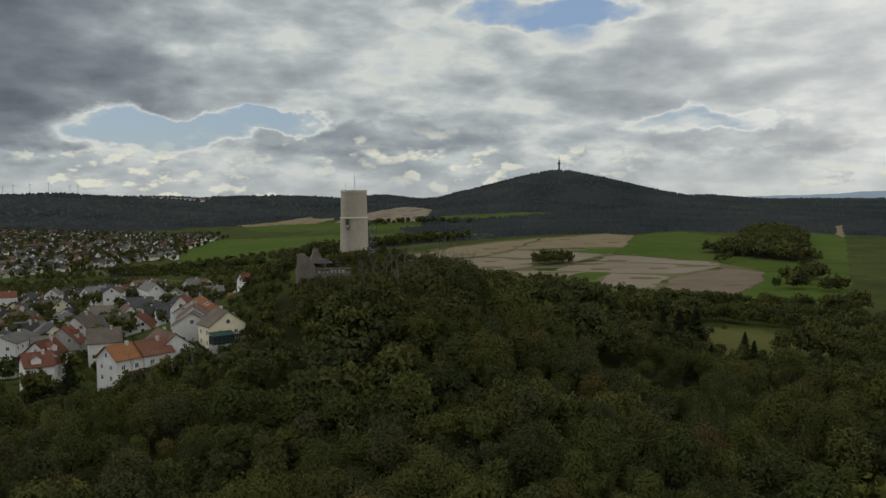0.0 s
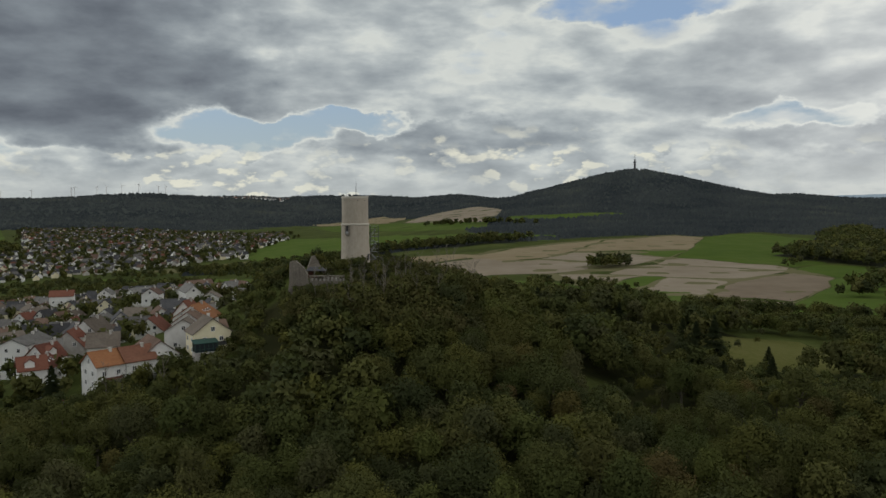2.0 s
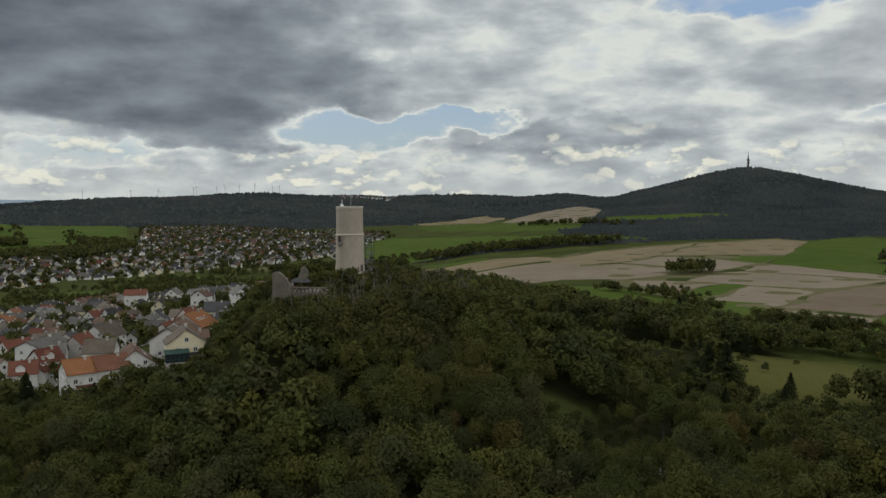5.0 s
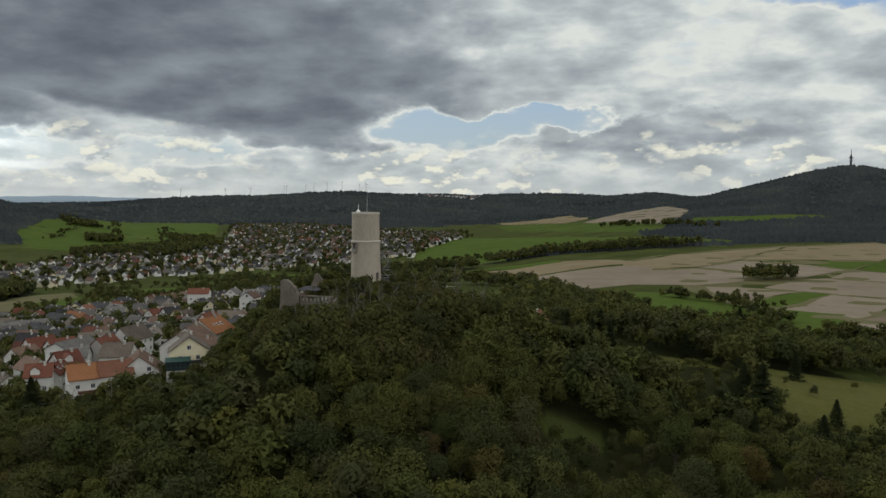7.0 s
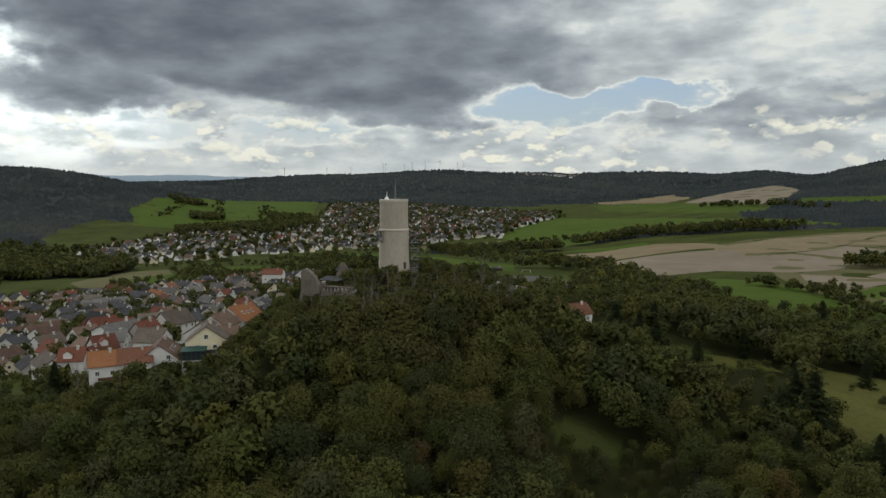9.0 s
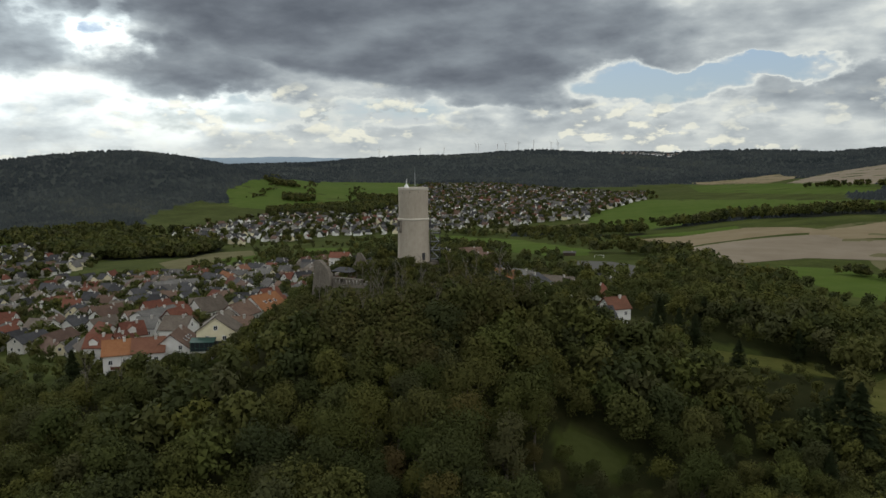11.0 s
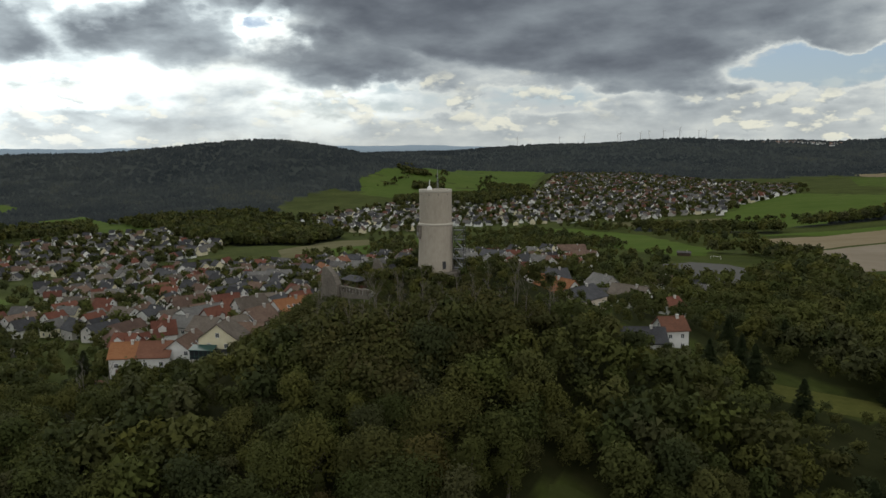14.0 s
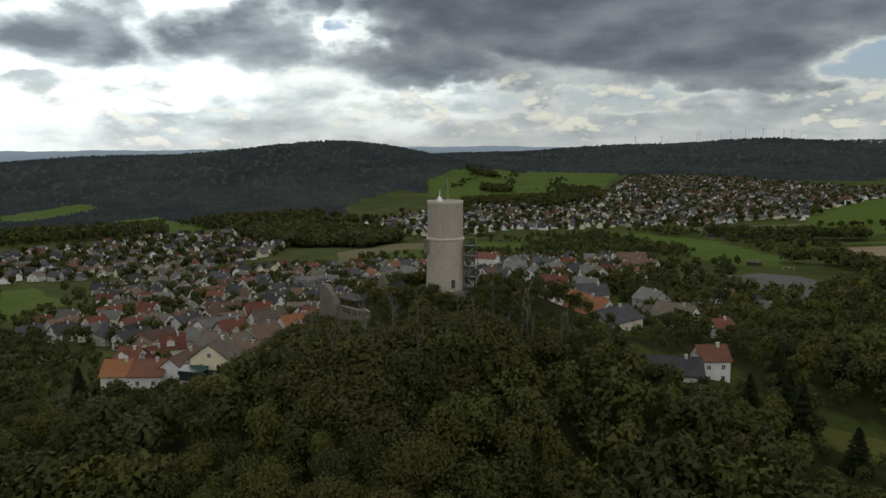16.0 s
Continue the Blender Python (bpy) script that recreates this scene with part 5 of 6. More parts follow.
house(-33.0, -39.9, -23.5, 41.2, 8.0, 9, 5, 8, M_GREYWALL, M_BROWN, "small grey rendered house with a brown tiled gable roof", windows=2)
house(-43.9, -31.9, -22.8, 109.2, 9.3, 9, 5.8, 9, M_WHITE, M_BROWN, "white rendered house with a brown tiled gable roof", windows=2)
house(-90.1, -12.1, -30.0, 98.2, 12.0, 9, 5.8, 10, M_WHITE, M_GREYBROWN, "white rendered house with a weathered grey-brown tiled gable roof", windows=2)
house(-175.8, 17.1, -45.1, 85.4, 12.4, 9, 5.8, 10, M_WHITE, M_RED, "white rendered house with a red tiled gable roof", windows=2)
house(-47.6, -19.7, -22.3, 95.5, 10.4, 12, 5, 9, M_WHITE, M_ORANGE, "white rendered house with a bright orange tiled gable roof", windows=2, skylights=3)
house(-55.3, -11.3, -22.3, 96.0, 7.0, 7, 5, 9, M_WHITE, M_RED, "white rendered house with a red tiled gable roof", windows=2)
house(-212.6, 39.6, -49.7, 23.2, 9.2, 9, 5.8, 10, M_WHITE, M_DARKROOF, "white rendered house with a dark slate gable roof", windows=1)
house(-227.9, 19.3, -52.7, 87.0, 16.1, 9, 5.5, 9, M_WHITE, M_BROWN, "white rendered house with a brown tiled gable roof", windows=1)
house(-287.7, 82.2, -58.5, 120.4, 15.4, 9, 5.5, 9, M_WHITE, M_DARKROOF, "white rendered house with a dark slate gable roof", windows=1)
house(-202.2, -9.1, -49.6, 107.9, 9.0, 8, 4.5, 7, M_WHITE, M_DARKROOF, "low white rendered house with a dark slate gable roof", windows=1)
house(-187.5, -35.3, -49.8, 110.8, 15.0, 9, 4.2, 7, M_GREYWALL, M_DARKROOF, "low grey rendered house with a dark slate gable roof", windows=1)
house(-173.7, -30.2, -48.0, 115.5, 17.4, 9, 4, 7, M_GREYWALL, M_BROWN, "long grey rendered house with a brown tiled gable roof", windows=1)
house(-273.9, -50.9, -59.0, 111.8, 15.7, 9, 5, 8, M_WHITE, M_BROWN, "white rendered house with a brown tiled gable roof", windows=1)
house(-272.0, -66.8, -59.5, 102.3, 11.6, 9, 4, 7, M_GREYWALL, M_DARKROOF, "low grey rendered house with a dark slate gable roof", windows=1)
house(-381.2, -10.5, -67.3, 76.3, 10.3, 9, 5, 8, M_WHITE, M_RED, "white rendered house with a red tiled gable roof", windows=1)
house(-303.4, -22.6, -61.4, 106.0, 13.9, 9, 5, 8, M_WHITE, M_RED, "white rendered house with a red tiled gable roof", windows=1)
house(-365.6, 13.3, -66.5, 103.3, 10.6, 9, 5, 8, M_WHITE, M_RED, "white rendered house with a red tiled gable roof", windows=1)
house(-304.1, -57.1, -61.5, 102.8, 9.0, 9, 4.5, 7, M_WHITE, M_RED, "low white rendered house with a red tiled gable roof", windows=1)
house(-188.8, -67.6, -51.8, 120.7, 15.4, 6, 2.8, 3.5, M_GREYWALL, M_GREYROOF, "low grey rendered house with a grey tiled gable roof", windows=1)
house(-353.6, 53.6, -64.3, 74.2, 12.2, 9, 4.5, 7, M_WHITE, M_ORANGE2, "low white rendered house with a faded orange tiled gable roof", windows=1)
house(-17.4, 65.8, -23.0, -8.5, 26.4, 13, 5, 11, M_WHITE, M_ORANGE, "long white rendered house with a bright orange tiled gable roof", windows=2)
house(7.7, 51.8, -20.5, 95.9, 15.1, 11, 6.5, 9.5, M_BEIGE, M_DARKROOF, "beige rendered house with a dark slate gable roof", windows=2)
house(-53.7, 142.5, -34.7, -11.6, 12.9, 10, 6, 10, M_GREYWALL, M_GREYROOF, "grey rendered house with a grey tiled gable roof", windows=1)
house(-13.8, 107.9, -30.0, 6.2, 14.8, 10, 5.5, 10, M_WHITE, M_GREYBROWN, "white rendered house with a weathered grey-brown tiled gable roof", windows=2)
house(7.2, 102.9, -28.0, 75.5, 7.0, 10, 3.5, 7, M_WHITE, M_RED, "small white rendered house with a red tiled gable roof", windows=2)
house(39.4, 53.9, -24.5, 58.4, 7.3, 8, 6, 9, M_WHITE, M_ORANGE2, "white rendered house with a faded orange tiled gable roof", windows=2)
house(37.6, 42.1, -23.5, 44.8, 12.7, 12, 3.5, 6.5, M_WHITE, M_DARKROOF, "low white rendered house with a dark slate gable roof", windows=2)
house(-36.6, 199.0, -41.8, -4.7, 10.5, 9, 5, 8, M_WHITE, M_GREYROOF, "white rendered house with a grey tiled gable roof", windows=1)
house(-186.2, 178.8, -40.5, 63.1, 12.9, 10, 5.5, 9, M_WHITE, M_GREYROOF, "white rendered house with a grey tiled gable roof", windows=1)
house(-204.3, 219.2, -44.0, 23.5, 15.7, 10, 5.5, 9, M_WHITE, M_DARKROOF, "white rendered house with a dark slate gable roof", windows=1)
house(-155.6, 178.7, -38.0, 107.9, 20.8, 10, 5.5, 9, M_WHITE, M_GREYROOF, "long white rendered house with a grey tiled gable roof", windows=1)
house(-66.7, 98.7, -24.0, 39.0, 11.3, 9, 5, 8, M_WHITE, M_RED, "white rendered house with a red tiled gable roof", windows=1)
house(-147.5, 187.6, -38.0, 115.3, 16.7, 9, 5, 9, M_WHITE, M_DARKROOF, "white rendered house with a dark slate gable roof", windows=1)
house(-127.5, 180.2, -36.0, 53.0, 9.0, 9, 5.5, 9, M_WHITE, M_GREYROOF, "white rendered house with a grey tiled gable roof", windows=1)
house(-124.8, 184.0, -36.0, 151.0, 15.9, 9, 5, 9, M_WHITE, M_BROWN, "white rendered house with a brown tiled gable roof", windows=1)
house(-216.4, 312.6, -49.5, 52.7, 21.0, 11, 5, 9, M_WHITE, M_BROWN, "long white rendered house with a brown tiled gable roof", windows=1)
house(-273.5, 226.6, -49.0, 29.0, 15.0, 10, 5.5, 9, M_WHITE, M_RED, "white rendered house with a red tiled gable roof", windows=1)
house(-150.4, 130.9, -34.0, 101.7, 9.0, 9, 5, 8, M_WHITE, M_BROWN, "white rendered house with a brown tiled gable roof", windows=1)
house(-26.6, 58.6, -19.0, 7.7, 9.0, 9, 5, 8, M_WHITE, M_GREYBROWN, "white rendered house with a weathered grey-brown tiled gable roof", windows=1)
house(-30.8, 83.1, -21.0, 59.6, 10.4, 9, 5, 8, M_WHITE, M_DARKROOF, "white rendered house with a dark slate gable roof", windows=1)
house(-139.3, 150.7, -35.0, 129.6, 19.8, 8, 5.5, 9, M_WHITE, M_GREYROOF, "long white rendered house with a grey tiled gable roof", windows=1)
house(-233.7, 216.9, -46.0, 106.4, 10.1, 9, 5.5, 9, M_WHITE, M_GREYROOF, "white rendered house with a grey tiled gable roof", windows=1)
house(-323.6, 161.2, -61.0, -13.0, 22.0, 9, 5, 9, M_WHITE, M_ORANGE, "long white rendered house with a bright orange tiled gable roof", windows=1)
house(-356.0, 197.0, -63.0, 109.1, 11.1, 9, 5.5, 10, M_WHITE, M_ORANGE2, "white rendered house with a faded orange tiled gable roof", windows=1)
house(-327.6, 151.3, -61.0, -1.9, 22.0, 9, 5.5, 9, M_WHITE, M_DARKROOF, "long white rendered house with a dark slate gable roof", windows=1)
house(-361.0, 214.7, -63.0, 24.0, 13.1, 9, 5.5, 9, M_WHITE, M_DARKROOF, "white rendered house with a dark slate gable roof", windows=1)
house(-283.4, 176.6, -58.0, 130.5, 15.2, 8, 5, 8, M_BEIGE, M_BROWN, "beige rendered house with a brown tiled gable roof", windows=1)
house(-309.8, 109.3, -61.0, 72.0, 28.7, 14, 8, 11, M_WHITE, M_GREYROOF, "long white rendered house with a grey tiled gable roof", windows=2)
house(-268.8, 133.8, -57.0, 92.3, 17.2, 9, 5, 8, M_WHITE, M_DARKROOF, "long white rendered house with a dark slate gable roof", windows=1)
house(-158.4, 31.1, -42.9, 62.1, 12.8, 10, 5.5, 9, M_WHITE, M_GREYBROWN, "white rendered house with a weathered grey-brown tiled gable roof", windows=1, skylights=2)
house(-439.9, 87.3, -71.3, 82.7, 12.6, 9, 5, 8, M_WHITE, M_DARKROOF, "white rendered house with a dark slate gable roof", windows=1)
house(-317.0, 106.8, -60.9, 56.1, 22.0, 12, 6, 9, M_WHITE, M_DARKROOF, "long white rendered house with a dark slate gable roof", windows=1)
house(-205.3, 7.6, -49.2, 100.2, 11.8, 10, 5, 8, M_WHITE, M_BROWN, "white rendered house with a brown tiled gable roof", windows=1)
house(-260.7, 58.3, -56.2, 100.4, 22.0, 10, 5, 9, M_WHITE, M_DARKROOF, "long white rendered house with a dark slate gable roof", windows=1)
house(-296.6, 94.2, -58.9, 51.7, 13.0, 10, 6, 9, M_WHITE, M_GREYROOF, "white rendered house with a grey tiled gable roof", windows=1)
house(-310.1, 109.2, -59.9, 20.9, 22.0, 12, 6, 9, M_WHITE, M_DARKROOF, "long white rendered house with a dark slate gable roof", windows=1)
house(-158.8, 14.2, -43.0, 78.5, 11.3, 9, 5.5, 9, M_WHITE, M_RED, "white rendered house with a red tiled gable roof", windows=1)
house(-398.6, 330.8, -70.5, 41.6, 22.0, 11, 5.5, 9, M_WHITE, M_RED, "long white rendered house with a red tiled gable roof", windows=1)
house(-340.3, 213.4, -62.2, -0.5, 18.5, 9, 5, 8, M_WHITE, M_GREYROOF, "long white rendered house with a grey tiled gable roof", windows=1)

house(-41.0, 152.8, -37.9, 70, 12, 9, 4.5, 8, M_WHITE, M_GREYROOF, "white rendered house with a grey tiled gable roof beside barns", windows=1)
house(-46.6, 213.8, -42.2, 20, 11, 8.5, 4, 7.5, M_WHITE, M_DARKROOF, "white rendered house with a dark slate roof below the pitch", windows=1)
house(-29.2, 119.6, -32.1, 60, 15, 10, 4, 7.5, M_GREYWALL, M_GREYROOF, "grey barn with a grey tiled gable roof", windows=1)
house(-70.4, 212.7, -41.8, 40, 12, 9, 3.5, 7, M_WHITE, M_BROWN, "white rendered house with a brown tiled roof", windows=1)
house(-198.8, 308.9, -50.8, 15, 17, 9, 4.5, 8, M_WHITE, M_BROWN, "long white rendered house with a brown tiled roof", windows=1)
house(-186.6, 273.2, -47.9, 100, 10, 9, 4, 7.5, M_WHITE, M_RED, "white rendered house with a red tiled roof", windows=1)


def conservatory():
    """The green glazed garden room and balcony on the gable of the cream house."""
    ob = thing("conservatory", pose(-26.9, -56.0, -21.2, 0, 0, 42.8))
    bm = bmesh.new()
    for i in range(6):
        px = -3.0 + 1.2 * i
        box(bm, px - 0.07, px + 0.07, -1.5, -1.36, 0, 2.4)
    for z0 in (0.0, 0.75, 2.28):
        box(bm, -3.07, 3.07, -1.5, -1.36, z0, z0 + 0.12)
    for px in (-3.0, 3.0):
        for py in (-0.2, 1.2):
            box(bm, px - 0.07, px + 0.07, py - 0.07, py + 0.07, 0, 2.7)
    part("frame", bm, M_TEAL, ob, "dark green window frame")
    boxes("pane", [(-2.95, 2.95, -1.45, -1.41, 0.1, 2.3), (-3.0, -2.96, -1.4, 1.3, 0.1, 2.4), (2.96, 3.0, -1.4, 1.3, 0.1, 2.4)], M_GLASS, ob)
    v = [(-3.3, -1.8, 2.4), (3.3, -1.8, 2.4), (3.3, 1.4, 3.1), (-3.3, 1.4, 3.1), (-3.3, -1.8, 2.52), (3.3, -1.8, 2.52), (3.3, 1.4, 3.22), (-3.3, 1.4, 3.22)]
    part("roof", mesh_of("roof", v, [(0, 3, 2, 1), (4, 5, 6, 7), (0, 1, 5, 4), (1, 2, 6, 5), (2, 3, 7, 6), (3, 0, 4, 7)], M_TEAL), None, ob)
    boxes("base", [(-3.1, 3.1, -1.55, 1.4, -4, 0)], M_GREYWALL, ob)
    tagged(ob, "dark green glazed conservatory against the cream house", "conservatory")


conservatory()


def parked_trailer(x, y, turn, mat, label):
    ob = thing("trailer", pose(x, y, float(height(x, y)) + 0.2, 0, 0, turn))
    boxes("body", [(-2.0, 2.0, -0.95, 0.95, 0.5, 1.5)], mat, ob, soft=0.08)
    for px in (-1.1, 1.1):
        for py in (-0.95, 0.95):
            bm = bmesh.new()
            rod(bm, (px, py - 0.12, 0.3), (px, py + 0.12, 0.3), 0.32, None, 14)
            part("wheel", bm, M_DARKSTEEL, ob)
    tagged(ob, label, "trailer")


parked_trailer(-60.5, -72.5, 40, M_RED, "red covered trailer parked beside the orange-roofed house")
parked_trailer(-58.0, -75.5, 55, M_BLUE, "blue covered trailer parked beside the orange-roofed house")


def hut(x, y, turn, L, mat):
    ob = thing("garden_hut", pose(x, y, float(height(x, y)), 0, 0, turn))
    part("wall", mesh_of("wall", *gable_body(L, 2.6, 2.0, 2.8, 1.0), M_TIMBER), None, ob)
    part("roof", mesh_of("roof", *roof_slabs(L, 2.6, 2.0, 2.8, 0.3, 0.1), mat), None, ob)
    tagged(ob, "small timber garden hut with a pale roof among trees", "hut")


hut(101, -60, 30, 3.4, M_FRAMES)
hut(97, -54, 75, 4.2, M_GREYWALL)
hut(104, -56, 10, 2.6, M_GREYWALL)


def goal(x, y, turn):
    ob = thing("football_goal", pose(x, y, float(height(x, y)), 0, 0, turn))
    bm = bmesh.new()
    for a, b in (((-3.66, 0, 0), (-3.66, 0, 2.44)), ((3.66, 0, 0), (3.66, 0, 2.44)), ((-3.66, 0, 2.44), (3.66, 0, 2.44)), ((-3.66, 0, 2.44), (-3.66, 1.8, 0)), ((3.66, 0, 2.44), (3.66, 1.8, 0))):
        rod(bm, a, b, 0.09, None, 6)
    part("frame", bm, M_FRAMES, ob)
    tagged(ob, "white football goal at the edge of the pitch", "goal")


goal(-138, 384, 20)
house(-172.0, 396.0, float(height(-172, 396)), 25, 10, 5, 2.6, 3.6, M_TIMBER, M_GREYROOF, "low dark timber shed with a grey roof beside the pitch", windows=0, name="shed")

BUILT = [(o.matrix_world.translation.x, o.matrix_world.translation.y) for o in bpy.data.objects if o.name.split(".")[0] == "house"]
VILLAGE = [(-100, -45), (-72, 30), (-75, 130), (-130, 230), (-230, 330), (-330, 330), (-400, 260), (-500, 190), (-560, 80), (-470, 0), (-330, -10), (-300, -60), (-180, -50)]
FAR_VILLAGE = [(-620, -50), (-570, 60), (-640, 190), (-740, 270), (-960, 300), (-1000, 200), (-940, 60), (-900, -70)]
TOWN = [(-653, 713), (-562, 839), (-454, 920), (-430, 1000), (-513, 1307), (-676, 1650), (-999, 1818), (-1447, 2063), (-1650, 1950), (-1039, 1170), (-1034, 872), (-1055, 695), (-999, 586), (-941, 487), (-769, 448), (-733, 551), (-730, 623)]
rng = np.random.default_rng(33)
walls_ = [(M_WHITE, "white rendered"), (M_WHITE, "white rendered"), (M_WHITE, "white rendered"), (M_CREAM, "cream rendered"), (M_GREYWALL, "grey rendered")]
roofs_ = [(M_RED, "red tiled"), (M_BROWN, "brown tiled"), (M_DARKROOF, "dark slate"), (M_GREYROOF, "grey tiled"), (M_DARKROOF, "dark slate"), (M_GREYBROWN, "weathered tiled"), (M_DARKROOF, "dark slate")]
models = []
for i in range(14):
    (wm, wl), (rm, rl) = walls_[i % 5], roofs_[i % 7]
    L, W = 9.5 + 4.5 * rng.random(), 8.5 + 2.0 * rng.random()
    E = 2.9 + 2.0 * (i % 2)
    models.append(house(0, 0, 0, 0, L, W, E, E + 3.4 + rng.random(), wm, rm, f"{wl} village house with a {rl} gable roof", windows=1))
fresh = set(range(14))


def place_house(i, x, y, turn):
    m = pose(x, y, float(height(x, y)) - 0.3, 0, 0, turn)
    if i in fresh:
        fresh.discard(i)
        models[i].matrix_world = m
    else:
        copy_thing(models[i], m)


def house_spots(poly, gap, chance):
    xs, ys = [p[0] for p in poly], [p[1] for p in poly]
    return wood_spots(rng, 20000, gap, min(xs), max(xs), min(ys), max(ys), lambda x, y: chance * float(inside(poly, x, y)))


village_spots = [(x, y) for x, y in house_spots(VILLAGE, 20.5, 0.95) if min(math.hypot(x - a, y - b) for a, b in BUILT) > 12.5 and not in_field(x, y)]
village_spots.sort(key=lambda p: math.hypot(p[0] + 60, p[1] - 30))
for x, y in village_spots[:245]:
    street = 25 + 50 * float(wobble(x, y, 260, 2.0)) + rng.normal() * 6
    place_house(int(rng.integers(0, 14)), x, y, street + 90 * int(rng.integers(0, 2)))


def plain_houses(name, spots_, label):
    """Houses too far and too many to count, as one mesh."""
    v, f, mi = [], [], []
    for x, y in spots_:
        L, W = 8 + 4.5 * rng.random(), 7 + 2.0 * rng.random()
        E = 3.0 + 2.6 * rng.random()
        H = E + 3.2 + 1.2 * rng.random()
        a = radians(20 + 60 * float(wobble(x, y, 240, 1.0)) + rng.normal() * 7 + 90 * int(rng.integers(0, 2)))
        c, s, z = math.cos(a), math.sin(a), float(height(x, y)) - 0.3
        wall, roof = int(rng.choice([0, 0, 0, 0, 1, 2])), 3 + int(rng.choice([0, 1, 1, 2, 2, 2, 2, 2, 3, 3, 3, 3]))
        for (vv, ff), m in ((gable_body(L, W, E, H, 3), wall), (roof_slabs(L, W, E, H), roof)):
            b = len(v)
            v += [(x + c * p[0] - s * p[1], y + s * p[0] + c * p[1], z + p[2]) for p in vv]
            f += [tuple(b + i for i in face) for face in ff]
            mi += [m] * len(ff)
    me = mesh_of(name, v, f, M_TOWNWHITE)
    for m in (M_CREAM, M_GREYWALL, M_RED, M_BROWN, M_DARKROOF, M_GREYROOF):
        me.materials.append(m)
    me.polygons.foreach_set("material_index", np.array(mi, np.int32))
    return tagged(new(name, me), label, "houses", kind="stuff")


far_village_spots = house_spots(FAR_VILLAGE, 22, 0.95)
far_village_spots.sort(key=lambda p: math.hypot(p[0] + 620, p[1] - 60))
for x, y in far_village_spots[:45]:
    place_house(int(rng.integers(0, 14)), x, y, 15 + 60 * float(wobble(x, y, 220, 1.0)) + 90 * int(rng.integers(0, 2)))
town_spots = house_spots(TOWN, 18.5, 0.95)
tx, ty = np.array(town_spots).T
town_spots = [p for p, ok in zip(town_spots, ~in_field(tx, ty) & (wobble(tx, ty, 180, 6.0) > -0.62)) if ok]
plain_houses("town_houses", town_spots + far_village_spots[45:] + village_spots[245:], "white houses of a valley town with grey and red roofs")
hamlet = [(-1640 + 330 * rng.random() + 0, 3330 + 160 * rng.random()) for _ in range(70)]
plain_houses("hill_hamlet", hamlet, "white houses of a village on the far ridge")
taken = np.array(village_spots + BUILT)


def beside_houses(around, spread, gap, per):
    """Garden spots scattered round houses but clear of them."""
    pts = np.repeat(np.array(around), per, axis=0)
    pts = pts + rng.normal(size=pts.shape) * spread
    free = [p for p in pts if np.hypot(*(taken - p).T).min() > gap]
    return [(float(p[0]), float(p[1])) for p in free]


garden = beside_houses(village_spots + [b for b in BUILT if b[0] < -60 or b[1] > 60], 13, 7.6, 9)
joined_wood("garden_trees", [(x, y, 6.28 * rng.random(), 0.28 + 0.62 * rng.random() ** 1.6, int(rng.integers(0, 5))) for x, y in garden], mids, M_LEAF, "dark green garden trees and shrubs between village houses")
taken = np.array(town_spots + far_village_spots)
parkland = beside_houses(town_spots + far_village_spots, 12, 7.2, 3)
joined_wood("town_trees", [(x, y, 6.28 * rng.random(), 0.45 + 0.65 * rng.random() ** 1.5, int(rng.integers(0, 5))) for x, y in parkland], tinies, M_LEAF, "dark garden trees between the houses of the far town")

# ---------------------------------------------------------------- far landmarks


def radio_mast():
    x, y = 299.0, 2440.0
    ob = thing("radio_mast", pose(x, y, float(height(x, y)), 0, 0, 0))
    bm = bmesh.new()
    lathe(bm, [(4.2, -3), (3.0, 14), (2.4, 36), (2.4, 37), (0.01, 37.2)], 16)
    part("shaft", bm, M_DARKSTEEL, ob)
    bm = bmesh.new()
    lathe(bm, [(2.4, 25), (6.5, 26.5), (6.5, 28), (2.4, 29.5)], 20)
    part("platform", bm, M_DARKSTEEL, ob)
    bm = bmesh.new()
    lathe(bm, [(2.4, 17), (5.0, 18), (5.0, 19.2), (2.4, 20.2)], 20)
    part("platform", bm, M_DARKSTEEL, ob)
    bm = bmesh.new()
    rod(bm, (0, 0, 37), (0, 0, 54), 1.1, 0.5, 8)
    part("antenna", bm, M_DARKSTEEL, ob)
    tagged(ob, "dark grey radio tower on the summit of a wooded hill", "radio tower")


radio_mast()


def wind_turbine(az, tall, turn):
    x, y = 100 - 4150 * math.sin(radians(az)), -150 + 4150 * math.cos(radians(az))
    ob = thing("wind_turbine", pose(x, y, float(height(x, y)), 0, 0, turn))
    bm = bmesh.new()
    rod(bm, (0, 0, -4), (0, 0, tall), 1.7, 1.1, 10)
    part("mast", bm, M_FRAMES, ob)
    boxes("nacelle", [(-1.3, 1.3, -2.6, 3.6, tall - 1.2, tall + 1.6)], M_FRAMES, ob, soft=0.3)
    for i in range(3):
        a = radians(20 + 120 * i + turn * 3)
        bm = bmesh.new()
        rod(bm, (0, -3, tall + 0.2), (math.sin(a) * tall * 0.42, -3, tall + 0.2 + math.cos(a) * tall * 0.42), 1.0, 0.3, 6)
        part("blade", bm, M_FRAMES, ob)
    tagged(ob, "white wind turbine standing on a far ridge", "wind turbine", "wind turbines on the ridge")


for n, az in enumerate((40.4, 38.6, 36.2, 36.0, 34.6, 34.0, 33.0, 31.9, 30.6, 30.1, 43.5)):
    wind_turbine(az, 42 + 9 * ((n * 5) % 4) / 3, 25 + 17 * (n % 3))

# ---------------------------------------------------------------- castle


